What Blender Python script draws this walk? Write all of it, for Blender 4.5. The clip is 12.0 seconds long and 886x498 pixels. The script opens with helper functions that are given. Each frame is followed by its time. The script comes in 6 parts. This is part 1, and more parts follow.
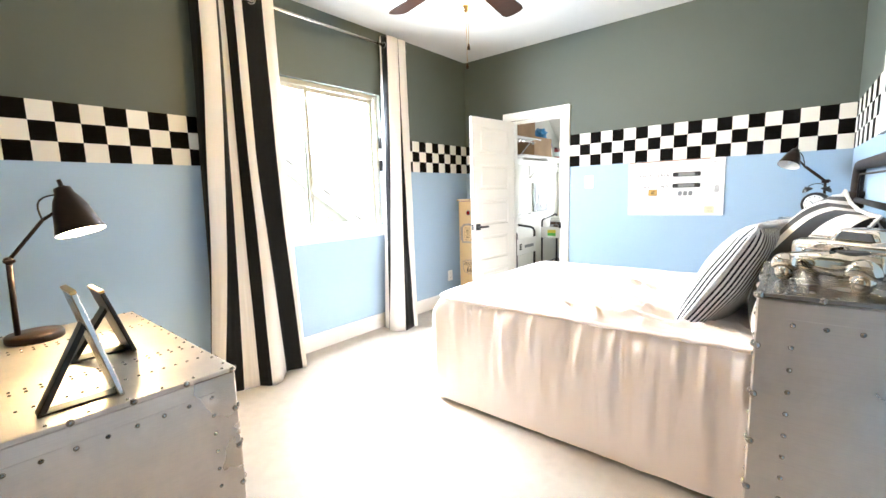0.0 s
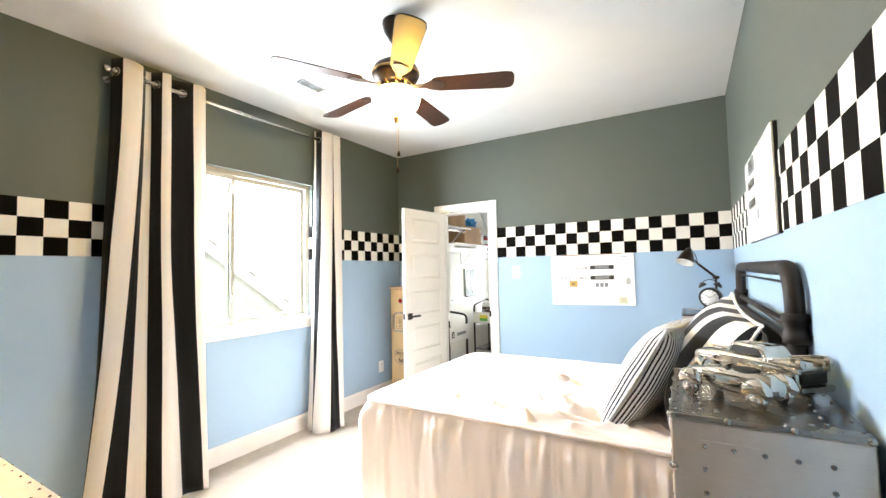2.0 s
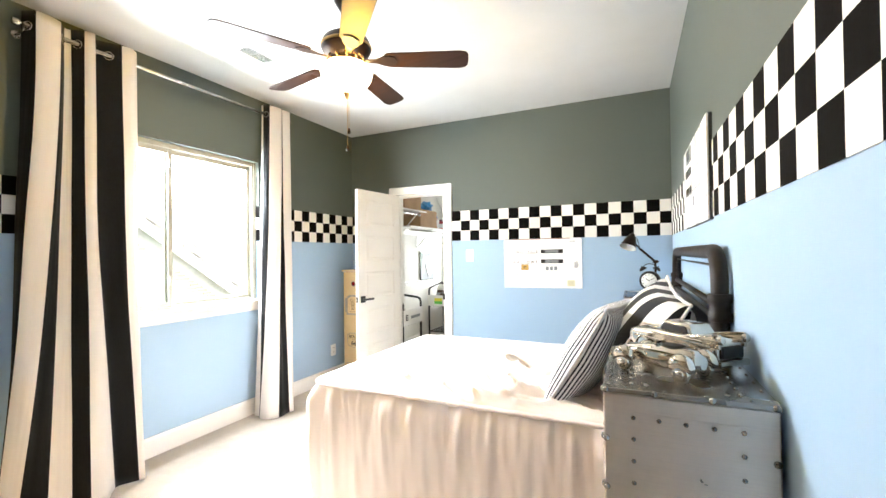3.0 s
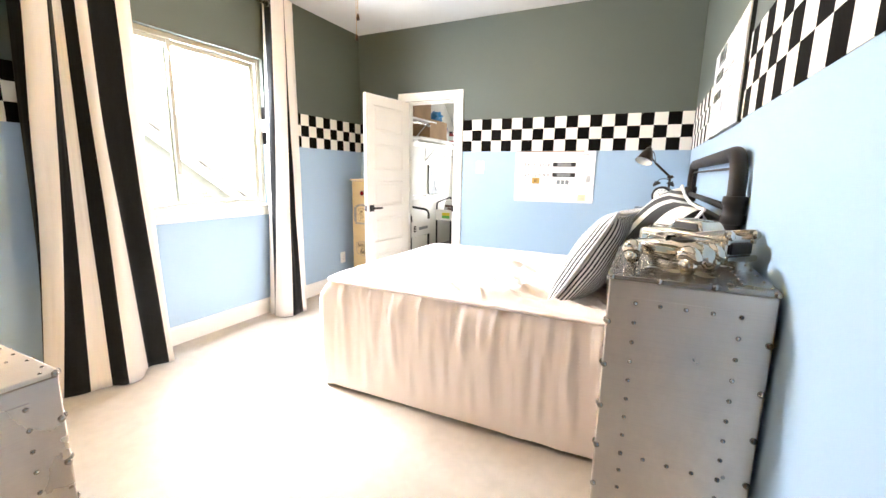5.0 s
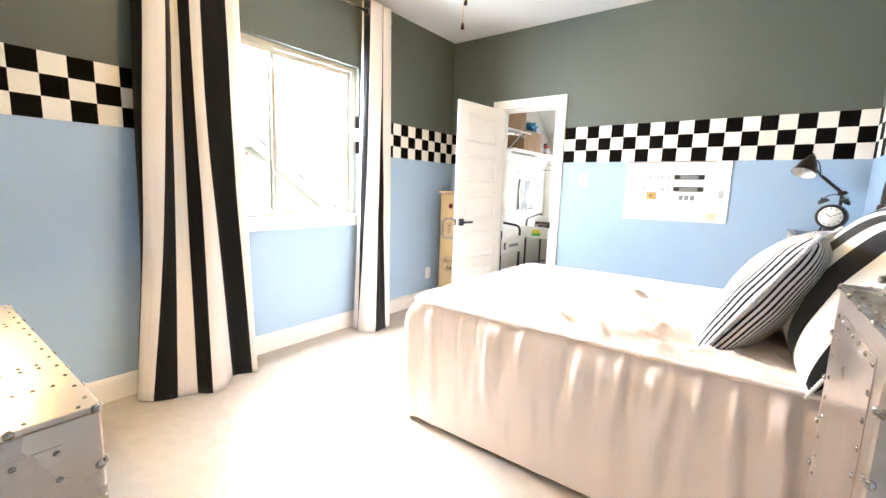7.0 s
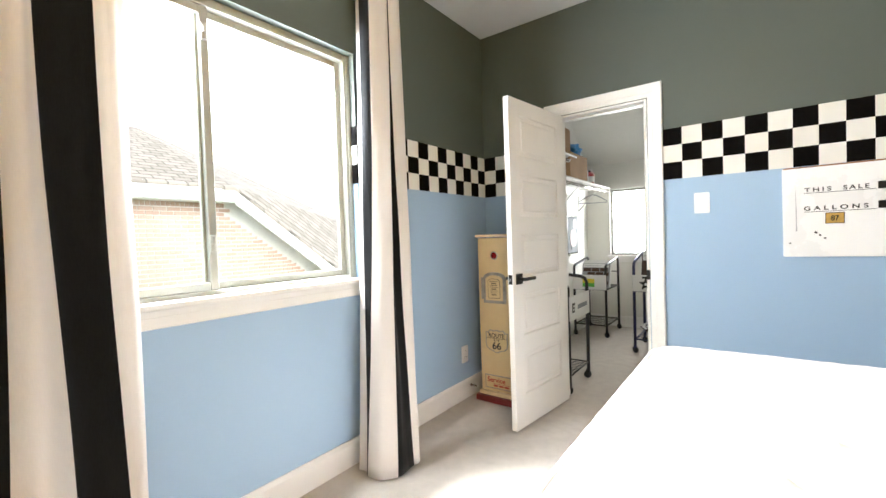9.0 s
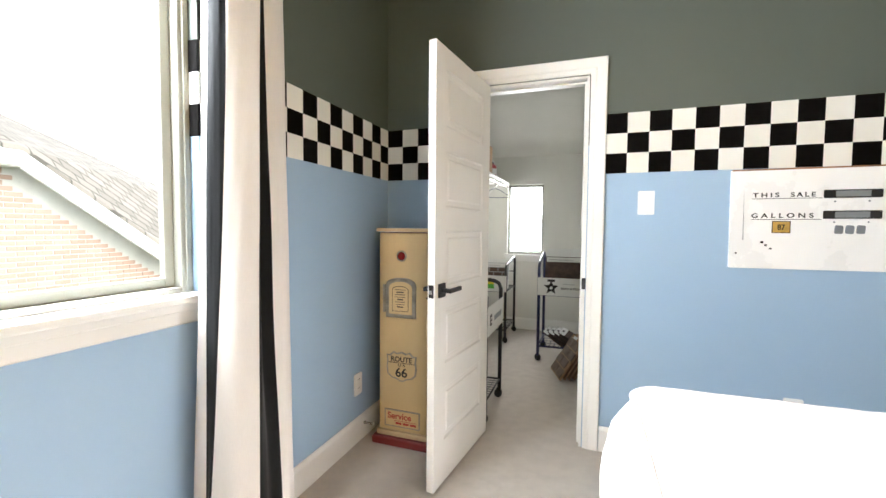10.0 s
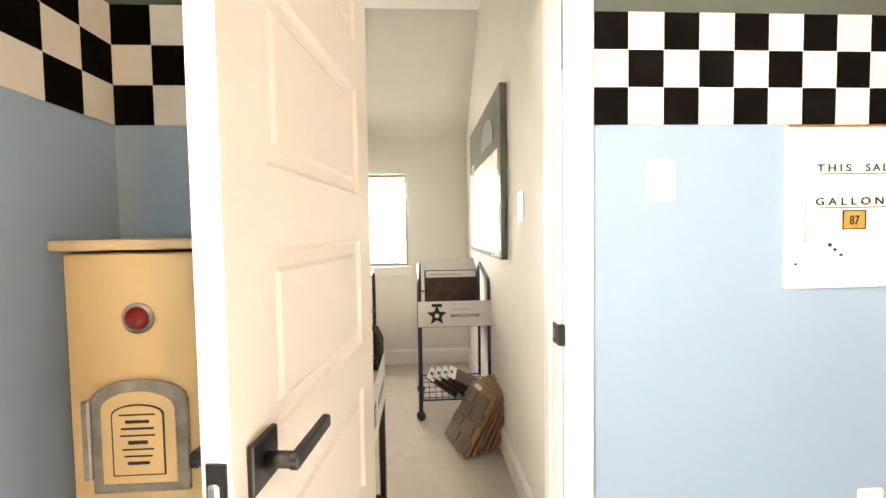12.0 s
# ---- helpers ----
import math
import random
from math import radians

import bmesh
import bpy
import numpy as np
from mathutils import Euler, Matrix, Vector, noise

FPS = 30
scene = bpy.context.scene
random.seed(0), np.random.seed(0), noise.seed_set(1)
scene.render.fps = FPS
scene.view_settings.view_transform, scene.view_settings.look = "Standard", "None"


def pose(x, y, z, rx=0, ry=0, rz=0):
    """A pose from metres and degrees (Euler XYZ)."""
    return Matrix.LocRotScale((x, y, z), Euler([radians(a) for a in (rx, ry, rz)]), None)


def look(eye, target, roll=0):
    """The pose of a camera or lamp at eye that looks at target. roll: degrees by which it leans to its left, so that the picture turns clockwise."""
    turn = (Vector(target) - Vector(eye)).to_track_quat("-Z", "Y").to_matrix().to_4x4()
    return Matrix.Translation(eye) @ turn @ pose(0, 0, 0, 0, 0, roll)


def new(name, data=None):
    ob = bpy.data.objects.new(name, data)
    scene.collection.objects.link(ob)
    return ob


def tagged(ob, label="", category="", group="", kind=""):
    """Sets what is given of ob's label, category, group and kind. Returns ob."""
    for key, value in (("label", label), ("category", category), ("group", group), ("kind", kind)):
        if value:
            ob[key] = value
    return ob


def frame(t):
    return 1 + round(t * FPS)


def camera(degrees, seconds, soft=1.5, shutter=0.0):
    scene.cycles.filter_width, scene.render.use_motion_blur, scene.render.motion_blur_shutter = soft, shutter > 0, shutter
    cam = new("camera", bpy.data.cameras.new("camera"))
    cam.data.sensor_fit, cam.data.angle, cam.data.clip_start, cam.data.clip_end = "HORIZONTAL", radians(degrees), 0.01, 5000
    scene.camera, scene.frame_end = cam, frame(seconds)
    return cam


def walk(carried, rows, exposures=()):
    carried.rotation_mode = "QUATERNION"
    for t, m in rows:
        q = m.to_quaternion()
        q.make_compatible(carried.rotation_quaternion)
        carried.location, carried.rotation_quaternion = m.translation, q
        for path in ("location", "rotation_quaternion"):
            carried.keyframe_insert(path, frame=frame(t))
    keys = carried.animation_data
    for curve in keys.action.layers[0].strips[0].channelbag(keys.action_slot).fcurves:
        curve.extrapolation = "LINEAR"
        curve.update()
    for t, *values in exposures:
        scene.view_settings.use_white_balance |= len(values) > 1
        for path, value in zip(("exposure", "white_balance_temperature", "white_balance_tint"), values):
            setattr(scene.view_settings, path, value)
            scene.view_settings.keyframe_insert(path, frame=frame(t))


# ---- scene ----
cam = camera(93.7, 12.0)
PATH = [
    (0, (0.277, 0.213, 1.279), (-0.991, 1.737, 1.014), -1.7),
    (0.5, (0.266, 0.208, 1.325), (-1.024, 1.733, 1.22), -2.0),
    (1, (0.256, 0.217, 1.356), (-0.975, 1.793, 1.367), -1.9),
    (1.5, (0.262, 0.227, 1.379), (-0.863, 1.879, 1.455), -1.6),
    (2, (0.29, 0.25, 1.381), (-0.726, 1.97, 1.485), -1.2),
    (2.5, (0.306, 0.264, 1.389), (-0.615, 2.039, 1.467), -0.9),
    (3, (0.312, 0.28, 1.369), (-0.526, 2.096, 1.393), -0.7),
    (5, (0.298, 0.266, 1.28), (-0.554, 2.04, 0.923), 1.0),
    (5.5, (0.276, 0.258, 1.266), (-0.644, 1.988, 0.863), 1.2),
    (6, (0.24, 0.244, 1.256), (-0.761, 1.929, 0.855), 1.2),
    (6.5, (0.181, 0.28, 1.239), (-0.913, 1.913, 0.872), 1.2),
    (7, (0.045, 0.492, 1.235), (-1.139, 2.078, 0.946), 1.8),
    (9, (-1.001, 1.403, 1.19), (-2.197, 3.005, 1.139), -1.9),
    (9.5, (-1.266, 1.627, 1.221), (-2.154, 3.415, 1.101), -1.8),
    (10, (-1.507, 1.925, 1.21), (-2.175, 3.807, 1.11), 0.5),
    (10.5, (-1.756, 2.236, 1.211), (-1.956, 4.222, 1.078), -0.2),
    (11, (-1.861, 2.574, 1.204), (-1.88, 4.572, 1.113), -0.8),
    (11.5, (-1.908, 2.874, 1.208), (-1.932, 4.872, 1.121), -0.7),
    (12, (-1.932, 3.156, 1.214), (-1.820, 5.152, 1.129), -0.9),
]
EXPOSURES = [
    (0.0, 0.48, 5900, 8), (0.6, 0.42, 6000, 8), (1.5, 0.32, 6080, 8), (3.0, 0.28, 6120, 8), (5.0, 0.43, 6250, 12), (7.0, 0.42, 6100, 12),
    (9.0, -0.33, 6150, 9), (9.5, -0.48, 6100, 9), (10.5, -0.22, 6200, 10), (11.2, -0.02, 7000, 13), (12.0, 0.28, 7500, 15),
]
walk(cam, [(t, look(eye, target, roll)) for t, eye, target, roll in PATH], EXPOSURES)
# ---- light ----
world = bpy.data.worlds.new("world")
scene.world = world
world.use_nodes = True
wn = world.node_tree.nodes
sky = wn.new("ShaderNodeTexSky")
sky.sky_type = "NISHITA"
sky.sun_disc = False
sky.sun_elevation, sky.sun_rotation = radians(38), radians(110)
wn["Background"].inputs["Strength"].default_value = 0.12
world.node_tree.links.new(sky.outputs["Color"], wn["Background"].inputs["Color"])

sun_lamp = bpy.data.lights.new("sun", "SUN")
sun_lamp.energy, sun_lamp.angle, sun_lamp.color = 3.6, radians(0.6), (1.0, 0.95, 0.88)
new("sun", sun_lamp).matrix_world = look((20, -7.3, 16.6), (0, 0, 0))


def window_light(name, eye, target, wide, high, watts, color=(0.93, 0.97, 1.0)):
    data = bpy.data.lights.new(name, "AREA")
    data.shape, data.size, data.size_y, data.energy, data.color = "RECTANGLE", wide, high, watts, color
    ob = new(name, data)
    ob.matrix_world = look(eye, target)
    return ob


def bulb(name, place, watts, radius, color):
    data = bpy.data.lights.new(name, "POINT")
    data.energy, data.shadow_soft_size, data.color = watts, radius, color
    new(name, data).location = place


window_light("window_daylight", (-2.862, 2.41, 2.095), (0.0, 2.41, 2.00), 1.02, 0.19, 215, (0.97, 0.99, 1.0))
window_light("high_sky_daylight", (-4.50, 2.30, 4.08), (-1.75, 2.30, 0.40), 1.9, 0.7, 2600, (0.99, 0.99, 0.98))
window_light("closet_daylight", (-2.25, 7.075, 1.32), (-2.2, 5.0, 0.8), 0.38, 0.78, 31, (1.0, 0.98, 0.94))
bulb("fan_bulb", (-1.06, 2.06, 2.30), 48, 0.05, (1.0, 0.55, 0.05))
bulb("desk_lamp_bulb", (-1.77, 0.545, 1.215), 40, 0.025, (1.0, 0.66, 0.30))

# ---- materials ----


def nodes_of(name):
    m = bpy.data.materials.new(name)
    m.use_nodes = True
    n = m.node_tree.nodes
    return m, n, m.node_tree.links, n["Principled BSDF"]


def coords(n, l, scale=(1, 1, 1), kind="Object"):
    tc, mp = n.new("ShaderNodeTexCoord"), n.new("ShaderNodeMapping")
    mp.inputs["Scale"].default_value = scale
    l.new(tc.outputs[kind], mp.inputs["Vector"])
    return mp.outputs["Vector"]


def mixed(n, l, fac, a, b):
    mx = n.new("ShaderNodeMix")
    mx.data_type = "RGBA"
    for sock, v in ((mx.inputs[0], fac), (mx.inputs[6], a), (mx.inputs[7], b)):
        if hasattr(v, "is_linked"):
            l.new(v, sock)
        else:
            sock.default_value = v if isinstance(v, float) else (*v, 1)
    return mx.outputs[2]


def ramp(n, l, value, lo, hi):
    r = n.new("ShaderNodeMapRange")
    r.inputs["From Min"].default_value, r.inputs["From Max"].default_value = lo, hi
    l.new(value, r.inputs["Value"])
    return r.outputs["Result"]


def grain(n, l, vec, scale, detail=4.0, rough=0.55):
    t = n.new("ShaderNodeTexNoise")
    t.inputs["Scale"].default_value, t.inputs["Detail"].default_value, t.inputs["Roughness"].default_value = scale, detail, rough
    l.new(vec, t.inputs["Vector"])
    return t.outputs["Fac"]


def relief(n, l, bsdf, height, strength, distance):
    b = n.new("ShaderNodeBump")
    b.inputs["Strength"].default_value, b.inputs["Distance"].default_value = strength, distance
    l.new(height, b.inputs["Height"])
    l.new(b.outputs["Normal"], bsdf.inputs["Normal"])


def surface(name, color, rough=0.5, metal=0.0, vary=0.08, scale=4.0, fine=120.0, bump=0.15, depth=0.001, stretch=(1, 1, 1), spec=0.5, sheen=0.0):
    """A painted, woven or cast surface: blotches and fine grain in colour, roughness and relief."""
    m, n, l, b = nodes_of(name)
    vec = coords(n, l, stretch)
    big, small = grain(n, l, vec, scale), grain(n, l, vec, fine, 2.0)
    dark = tuple(c * (1 - vary) for c in color)
    light = tuple(min(1.0, c * (1 + vary * 0.6)) for c in color)
    col = mixed(n, l, ramp(n, l, big, 0.3, 0.7), dark, light)
    l.new(col, b.inputs["Base Color"])
    r = n.new("ShaderNodeMath")
    r.operation = "MULTIPLY_ADD"
    r.inputs[1].default_value, r.inputs[2].default_value = 0.15, rough - 0.075
    l.new(big, r.inputs[0])
    l.new(r.outputs[0], b.inputs["Roughness"])
    b.inputs["Metallic"].default_value = metal
    b.inputs["Specular IOR Level"].default_value = spec
    b.inputs["Sheen Weight"].default_value = sheen
    if bump:
        relief(n, l, b, small, bump, depth)
    return m


def glow(name, color, strength, base=(0.9, 0.9, 0.9)):
    m, n, l, b = nodes_of(name)
    b.inputs["Base Color"].default_value = (*base, 1)
    b.inputs["Emission Color"].default_value = (*color, 1)
    b.inputs["Emission Strength"].default_value = strength
    return m


def two_tone_wall():
    """Grey-green paint above the border and pale blue below it, rolled on with an orange-peel texture."""
    m, n, l, b = nodes_of("wall_paint")
    tc, sp = n.new("ShaderNodeTexCoord"), n.new("ShaderNodeSeparateXYZ")
    l.new(tc.outputs["Object"], sp.inputs[0])
    big, small = grain(n, l, tc.outputs["Object"], 1.3), grain(n, l, tc.outputs["Object"], 170, 2.0)
    step = n.new("ShaderNodeMath")
    step.operation, step.inputs[1].default_value = "GREATER_THAN", 1.66
    l.new(sp.outputs["Z"], step.inputs[0])
    blue = mixed(n, l, big, (0.308, 0.428, 0.572), (0.336, 0.458, 0.602))
    grey = mixed(n, l, big, (0.076, 0.090, 0.076), (0.087, 0.102, 0.087))
    l.new(mixed(n, l, step.outputs[0], blue, grey), b.inputs["Base Color"])
    b.inputs["Roughness"].default_value = 0.55
    b.inputs["Specular IOR Level"].default_value = 0.3
    relief(n, l, b, small, 0.12, 0.001)
    return m


def carpet_material():
    m, n, l, b = nodes_of("carpet")
    vec = coords(n, l)
    big, mid, fine = grain(n, l, vec, 2.2), grain(n, l, vec, 14, 3), grain(n, l, vec, 420, 2)
    col = mixed(n, l, ramp(n, l, fine, 0.3, 0.7), (0.40, 0.36, 0.31), (0.60, 0.55, 0.485))
    col = mixed(n, l, ramp(n, l, big, 0.35, 0.75), col, (0.53, 0.49, 0.435))
    col = mixed(n, l, ramp(n, l, mid, 0.35, 1.2), col, (0.39, 0.355, 0.31))
    l.new(col, b.inputs["Base Color"])
    b.inputs["Roughness"].default_value = 0.95
    b.inputs["Specular IOR Level"].default_value = 0.1
    add = n.new("ShaderNodeMath")
    l.new(fine, add.inputs[0]), l.new(mid, add.inputs[1])
    relief(n, l, b, add.outputs[0], 0.7, 0.006)
    return m


def stripe_cloth(name, light, dark, duty, spec=0.2, through_light=0.0):
    """Woven cloth whose stripes follow the cloth: u of its map counts the stripes."""
    m, n, l, b = nodes_of(name)
    uv = n.new("ShaderNodeUVMap")
    uv.uv_map = "weave"
    sp, fr, st = n.new("ShaderNodeSeparateXYZ"), n.new("ShaderNodeMath"), n.new("ShaderNodeMath")
    l.new(uv.outputs[0], sp.inputs[0])
    fr.operation, st.operation = "FRACT", "LESS_THAN"
    l.new(sp.outputs["X"], fr.inputs[0])
    l.new(fr.outputs[0], st.inputs[0])
    st.inputs[1].default_value = duty
    vec = coords(n, l)
    fine, slub = grain(n, l, vec, 380, 2), grain(n, l, coords(n, l, (60, 60, 6)), 6, 3)
    a = mixed(n, l, slub, tuple(c * 0.9 for c in light), light)
    d = mixed(n, l, slub, tuple(c * 0.55 for c in dark), tuple(c * 1.5 for c in dark))
    l.new(mixed(n, l, st.outputs[0], a, d), b.inputs["Base Color"])
    b.inputs["Roughness"].default_value = 0.9
    b.inputs["Specular IOR Level"].default_value = spec
    b.inputs["Sheen Weight"].default_value = 0.15
    relief(n, l, b, fine, 0.3, 0.001)
    if through_light:
        tr, mx = n.new("ShaderNodeBsdfTranslucent"), n.new("ShaderNodeMixShader")
        l.new(b.inputs["Base Color"].links[0].from_socket, tr.inputs["Color"])
        mx.inputs[0].default_value = through_light
        l.new(b.outputs[0], mx.inputs[1]), l.new(tr.outputs[0], mx.inputs[2])
        l.new(mx.outputs[0], n["Material Output"].inputs["Surface"])
    return m


def checker_paint():
    """Black and cream squares three rows high; the pattern's u and v count squares."""
    m, n, l, b = nodes_of("checker_border")
    uv = n.new("ShaderNodeUVMap")
    uv.uv_map = "squares"
    ck = n.new("ShaderNodeTexChecker")
    ck.inputs["Scale"].default_value = 1.0
    vec = coords(n, l)
    big, small = grain(n, l, vec, 7), grain(n, l, vec, 150, 2)
    l.new(mixed(n, l, big, (0.70, 0.68, 0.62), (0.78, 0.76, 0.70)), ck.inputs["Color1"])
    l.new(mixed(n, l, big, (0.0025, 0.002, 0.002), (0.0045, 0.004, 0.0035)), ck.inputs["Color2"])
    l.new(uv.outputs[0], ck.inputs["Vector"])
    l.new(ck.outputs["Color"], b.inputs["Base Color"])
    b.inputs["Roughness"].default_value = 0.8
    b.inputs["Specular IOR Level"].default_value = 0.04
    relief(n, l, b, small, 0.1, 0.001)
    return m


def brushed(name, color, rough, scratch=(3, 3, 120), dents=0.35):
    m, n, l, b = nodes_of(name)
    line, blot = grain(n, l, coords(n, l, scratch), 3, 5), grain(n, l, coords(n, l), 3.2, 5)
    dent, smear = grain(n, l, coords(n, l), 5, 3), grain(n, l, coords(n, l, (1, 1, 0.6)), 1.7, 6, 0.7)
    col = mixed(n, l, ramp(n, l, blot, 0.3, 0.75), tuple(c * 0.72 for c in color), color)
    col = mixed(n, l, ramp(n, l, line, 0.45, 2.6), col, tuple(c * 0.5 for c in color))
    col = mixed(n, l, ramp(n, l, smear, 0.42, 1.0), col, tuple(c * q for c, q in zip(color, (1.35, 1.30, 1.24))))
    l.new(col, b.inputs["Base Color"])
    b.inputs["Metallic"].default_value = 1.0
    r = n.new("ShaderNodeMath")
    r.operation = "MULTIPLY_ADD"
    r.inputs[1].default_value, r.inputs[2].default_value = 0.35, rough - 0.17
    l.new(blot, r.inputs[0])
    l.new(r.outputs[0], b.inputs["Roughness"])
    add = n.new("ShaderNodeMath")
    add.operation = "MULTIPLY_ADD"
    add.inputs[1].default_value = 0.012
    l.new(line, add.inputs[0]), l.new(dent, add.inputs[2])
    relief(n, l, b, add.outputs[0], dents, 0.006)
    return m


def pane_glass():
    m, n, l, b = nodes_of("pane_glass")
    b.inputs["Base Color"].default_value = (0.97, 0.99, 0.98, 1)
    b.inputs["Roughness"].default_value = 0.0
    b.inputs["Transmission Weight"].default_value = 1.0
    b.inputs["IOR"].default_value = 1.05
    return m


def brick_material():
    m, n, l, b = nodes_of("brick_face")
    oi, vec = n.new("ShaderNodeObjectInfo"), coords(n, l)
    a = mixed(n, l, oi.outputs["Random"], (0.36, 0.20, 0.13), (0.50, 0.36, 0.27))
    l.new(mixed(n, l, grain(n, l, vec, 30), a, (0.42, 0.30, 0.24)), b.inputs["Base Color"])
    b.inputs["Roughness"].default_value = 0.9
    relief(n, l, b, grain(n, l, vec, 90), 0.5, 0.003)
    return m


def shingle_material():
    m, n, l, b = nodes_of("shingles")
    br = n.new("ShaderNodeTexBrick")
    br.inputs["Scale"].default_value = 1.0
    for key, v in (("Brick Width", 0.3), ("Row Height", 0.14), ("Mortar Size", 0.012)):
        br.inputs[key].default_value = v
    br.inputs["Color1"].default_value, br.inputs["Color2"].default_value = (0.20, 0.17, 0.14, 1), (0.28, 0.24, 0.20, 1)
    br.inputs["Mortar"].default_value = (0.09, 0.08, 0.065, 1)
    uv = n.new("ShaderNodeUVMap")
    uv.uv_map = "courses"
    l.new(uv.outputs[0], br.inputs["Vector"])
    l.new(br.outputs["Color"], b.inputs["Base Color"])
    b.inputs["Roughness"].default_value = 0.95
    return m


WALL = two_tone_wall()
CARPET = carpet_material()
CHECK = checker_paint()
CURTAIN = stripe_cloth("curtain_linen", (0.82, 0.78, 0.74), (0.007, 0.0074, 0.0085), 0.5, through_light=0.28)
TICKING = stripe_cloth("ticking_cloth", (0.78, 0.78, 0.79), (0.022, 0.025, 0.040), 0.45)
CABANA = stripe_cloth("cabana_cloth", (0.80, 0.79, 0.77), (0.010, 0.011, 0.014), 0.52)
# Colour of the unseen south wall, chosen to dim bounce and warm the metal's reflections.
TAUPE = surface("unseen_wall_taupe", (0.31, 0.28, 0.255), 0.6, vary=0.05, scale=1.5, fine=170, bump=0.12)
CEILING = surface("ceiling_paint", (0.60, 0.60, 0.59), 0.85, vary=0.03, fine=90, bump=0.35, depth=0.002)
CLOSET = surface("closet_paint", (0.72, 0.71, 0.66), 0.8, vary=0.03, fine=150, bump=0.15, spec=0.12)
TRIM = surface("white_trim_paint", (0.80, 0.79, 0.76), 0.38, vary=0.03, fine=60, bump=0.05)
DOORPAINT = surface("white_door_paint", (0.80, 0.78, 0.74), 0.36, vary=0.03, fine=70, bump=0.05)
# White vinyl toned down to grey-tan: the backlit shade is in the colour.
VINYL = surface("backlit_vinyl", (0.36, 0.36, 0.31), 0.45, vary=0.05, fine=60, bump=0.03)
SWITCH = surface("white_plastic", (0.82, 0.82, 0.80), 0.3, vary=0.02, fine=60, bump=0.0)
COVER = surface("bed_cover_cotton", (0.88, 0.80, 0.78), 0.88, vary=0.04, scale=2.0, fine=300, bump=0.25, sheen=0.2)
MATTRESS = surface("grey_platform", (0.20, 0.19, 0.18), 0.9, vary=0.1)
ALU = brushed("riveted_aluminium", (0.62, 0.55, 0.485), 0.32)
ALUTOP = brushed("polished_aluminium", (0.64, 0.58, 0.50), 0.42, (3, 120, 3))
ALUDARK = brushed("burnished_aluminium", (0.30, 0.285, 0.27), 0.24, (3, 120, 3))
RIVET = surface("rivet_steel", (0.40, 0.37, 0.34), 0.20, 1.0, vary=0.25, scale=40, bump=0.0)
CHROME = surface("chrome", (0.70, 0.655, 0.58), 0.085, 1.0, vary=0.12, scale=20, fine=60, bump=0.06, depth=0.002)
NICKEL = surface("brushed_nickel", (0.60, 0.58, 0.55), 0.25, 1.0, vary=0.1, bump=0.05)
BLACK = surface("matt_black_metal", (0.006, 0.006, 0.007), 0.42, vary=0.2, fine=200, bump=0.1)
BRONZE = surface("oil_bronze", (0.022, 0.013, 0.009), 0.35, 0.6, vary=0.3, fine=90, bump=0.1)
PIPE = surface("dark_iron", (0.014, 0.0095, 0.0075), 0.5, 0.0, vary=0.3, fine=120, bump=0.2, spec=0.25)
PRINTGREY = surface("matt_grey_print", (0.26, 0.27, 0.28), 0.95, vary=0.15, scale=8, spec=0.03)
BLADE = surface("dark_walnut_blade", (0.030, 0.013, 0.008), 0.45, vary=0.35, scale=3, fine=40, stretch=(1, 14, 1), bump=0.1, spec=0.12)
BRASS = surface("antique_brass", (0.55, 0.36, 0.14), 0.3, 1.0, vary=0.2, bump=0.05)
BOWL = glow("lit_frosted_glass", (1.0, 0.83, 0.55), 9.0)
SHADEIN = glow("lit_shade_lining", (1.0, 0.88, 0.72), 2.5)
ENAMEL = surface("white_enamel", (0.87, 0.865, 0.85), 0.28, vary=0.03, scale=5, fine=60, bump=0.04)
RUST = surface("rusty_edge", (0.30, 0.15, 0.06), 0.8, vary=0.5, scale=20)
INK = surface("black_ink", (0.005, 0.005, 0.005), 0.5, vary=0.1, bump=0.0)
DISPLAY = surface("grey_display", (0.23, 0.24, 0.24), 0.2, vary=0.1, bump=0.0)
BUTTON = surface("grey_button", (0.20, 0.22, 0.24), 0.5, vary=0.15)
AMBER = surface("amber_label", (0.50, 0.31, 0.07), 0.45, vary=0.15, scale=30)
PALE = surface("yellowed_label", (0.66, 0.64, 0.44), 0.6, vary=0.1, scale=40)
SCUFF = surface("scuffed_grey", (0.50, 0.50, 0.50), 0.7, vary=0.3, scale=25)
GREENINK = surface("green_ink", (0.05, 0.38, 0.22), 0.6, vary=0.1)
CREAM = surface("cream_enamel", (0.56, 0.40, 0.19), 0.32, vary=0.10, scale=3, fine=60, bump=0.04)
CREAMTOP = surface("cream_wood", (0.58, 0.43, 0.24), 0.5, vary=0.15, scale=6)
REDPAINT = surface("oxblood_paint", (0.16, 0.012, 0.012), 0.4, vary=0.2, scale=6)
REDGLASS = surface("red_jewel", (0.15, 0.004, 0.006), 0.08, vary=0.1, bump=0.0)
PEWTER = surface("pewter", (0.30, 0.27, 0.22), 0.38, 0.7, vary=0.3, scale=25)
REDINK = surface("red_ink", (0.36, 0.03, 0.02), 0.5, vary=0.2)
BLUEMETAL = surface("blue_powder_coat", (0.012, 0.016, 0.075), 0.35, vary=0.2)
CARD = surface("white_card", (0.72, 0.72, 0.70), 0.6, vary=0.04, scale=6)
CARDBOARD = surface("cardboard", (0.34, 0.21, 0.11), 0.85, vary=0.2, scale=5)
STONEBOARD = surface("brick_sample_board", (0.16, 0.115, 0.085), 0.85, vary=0.4, scale=14, fine=60, bump=0.4)
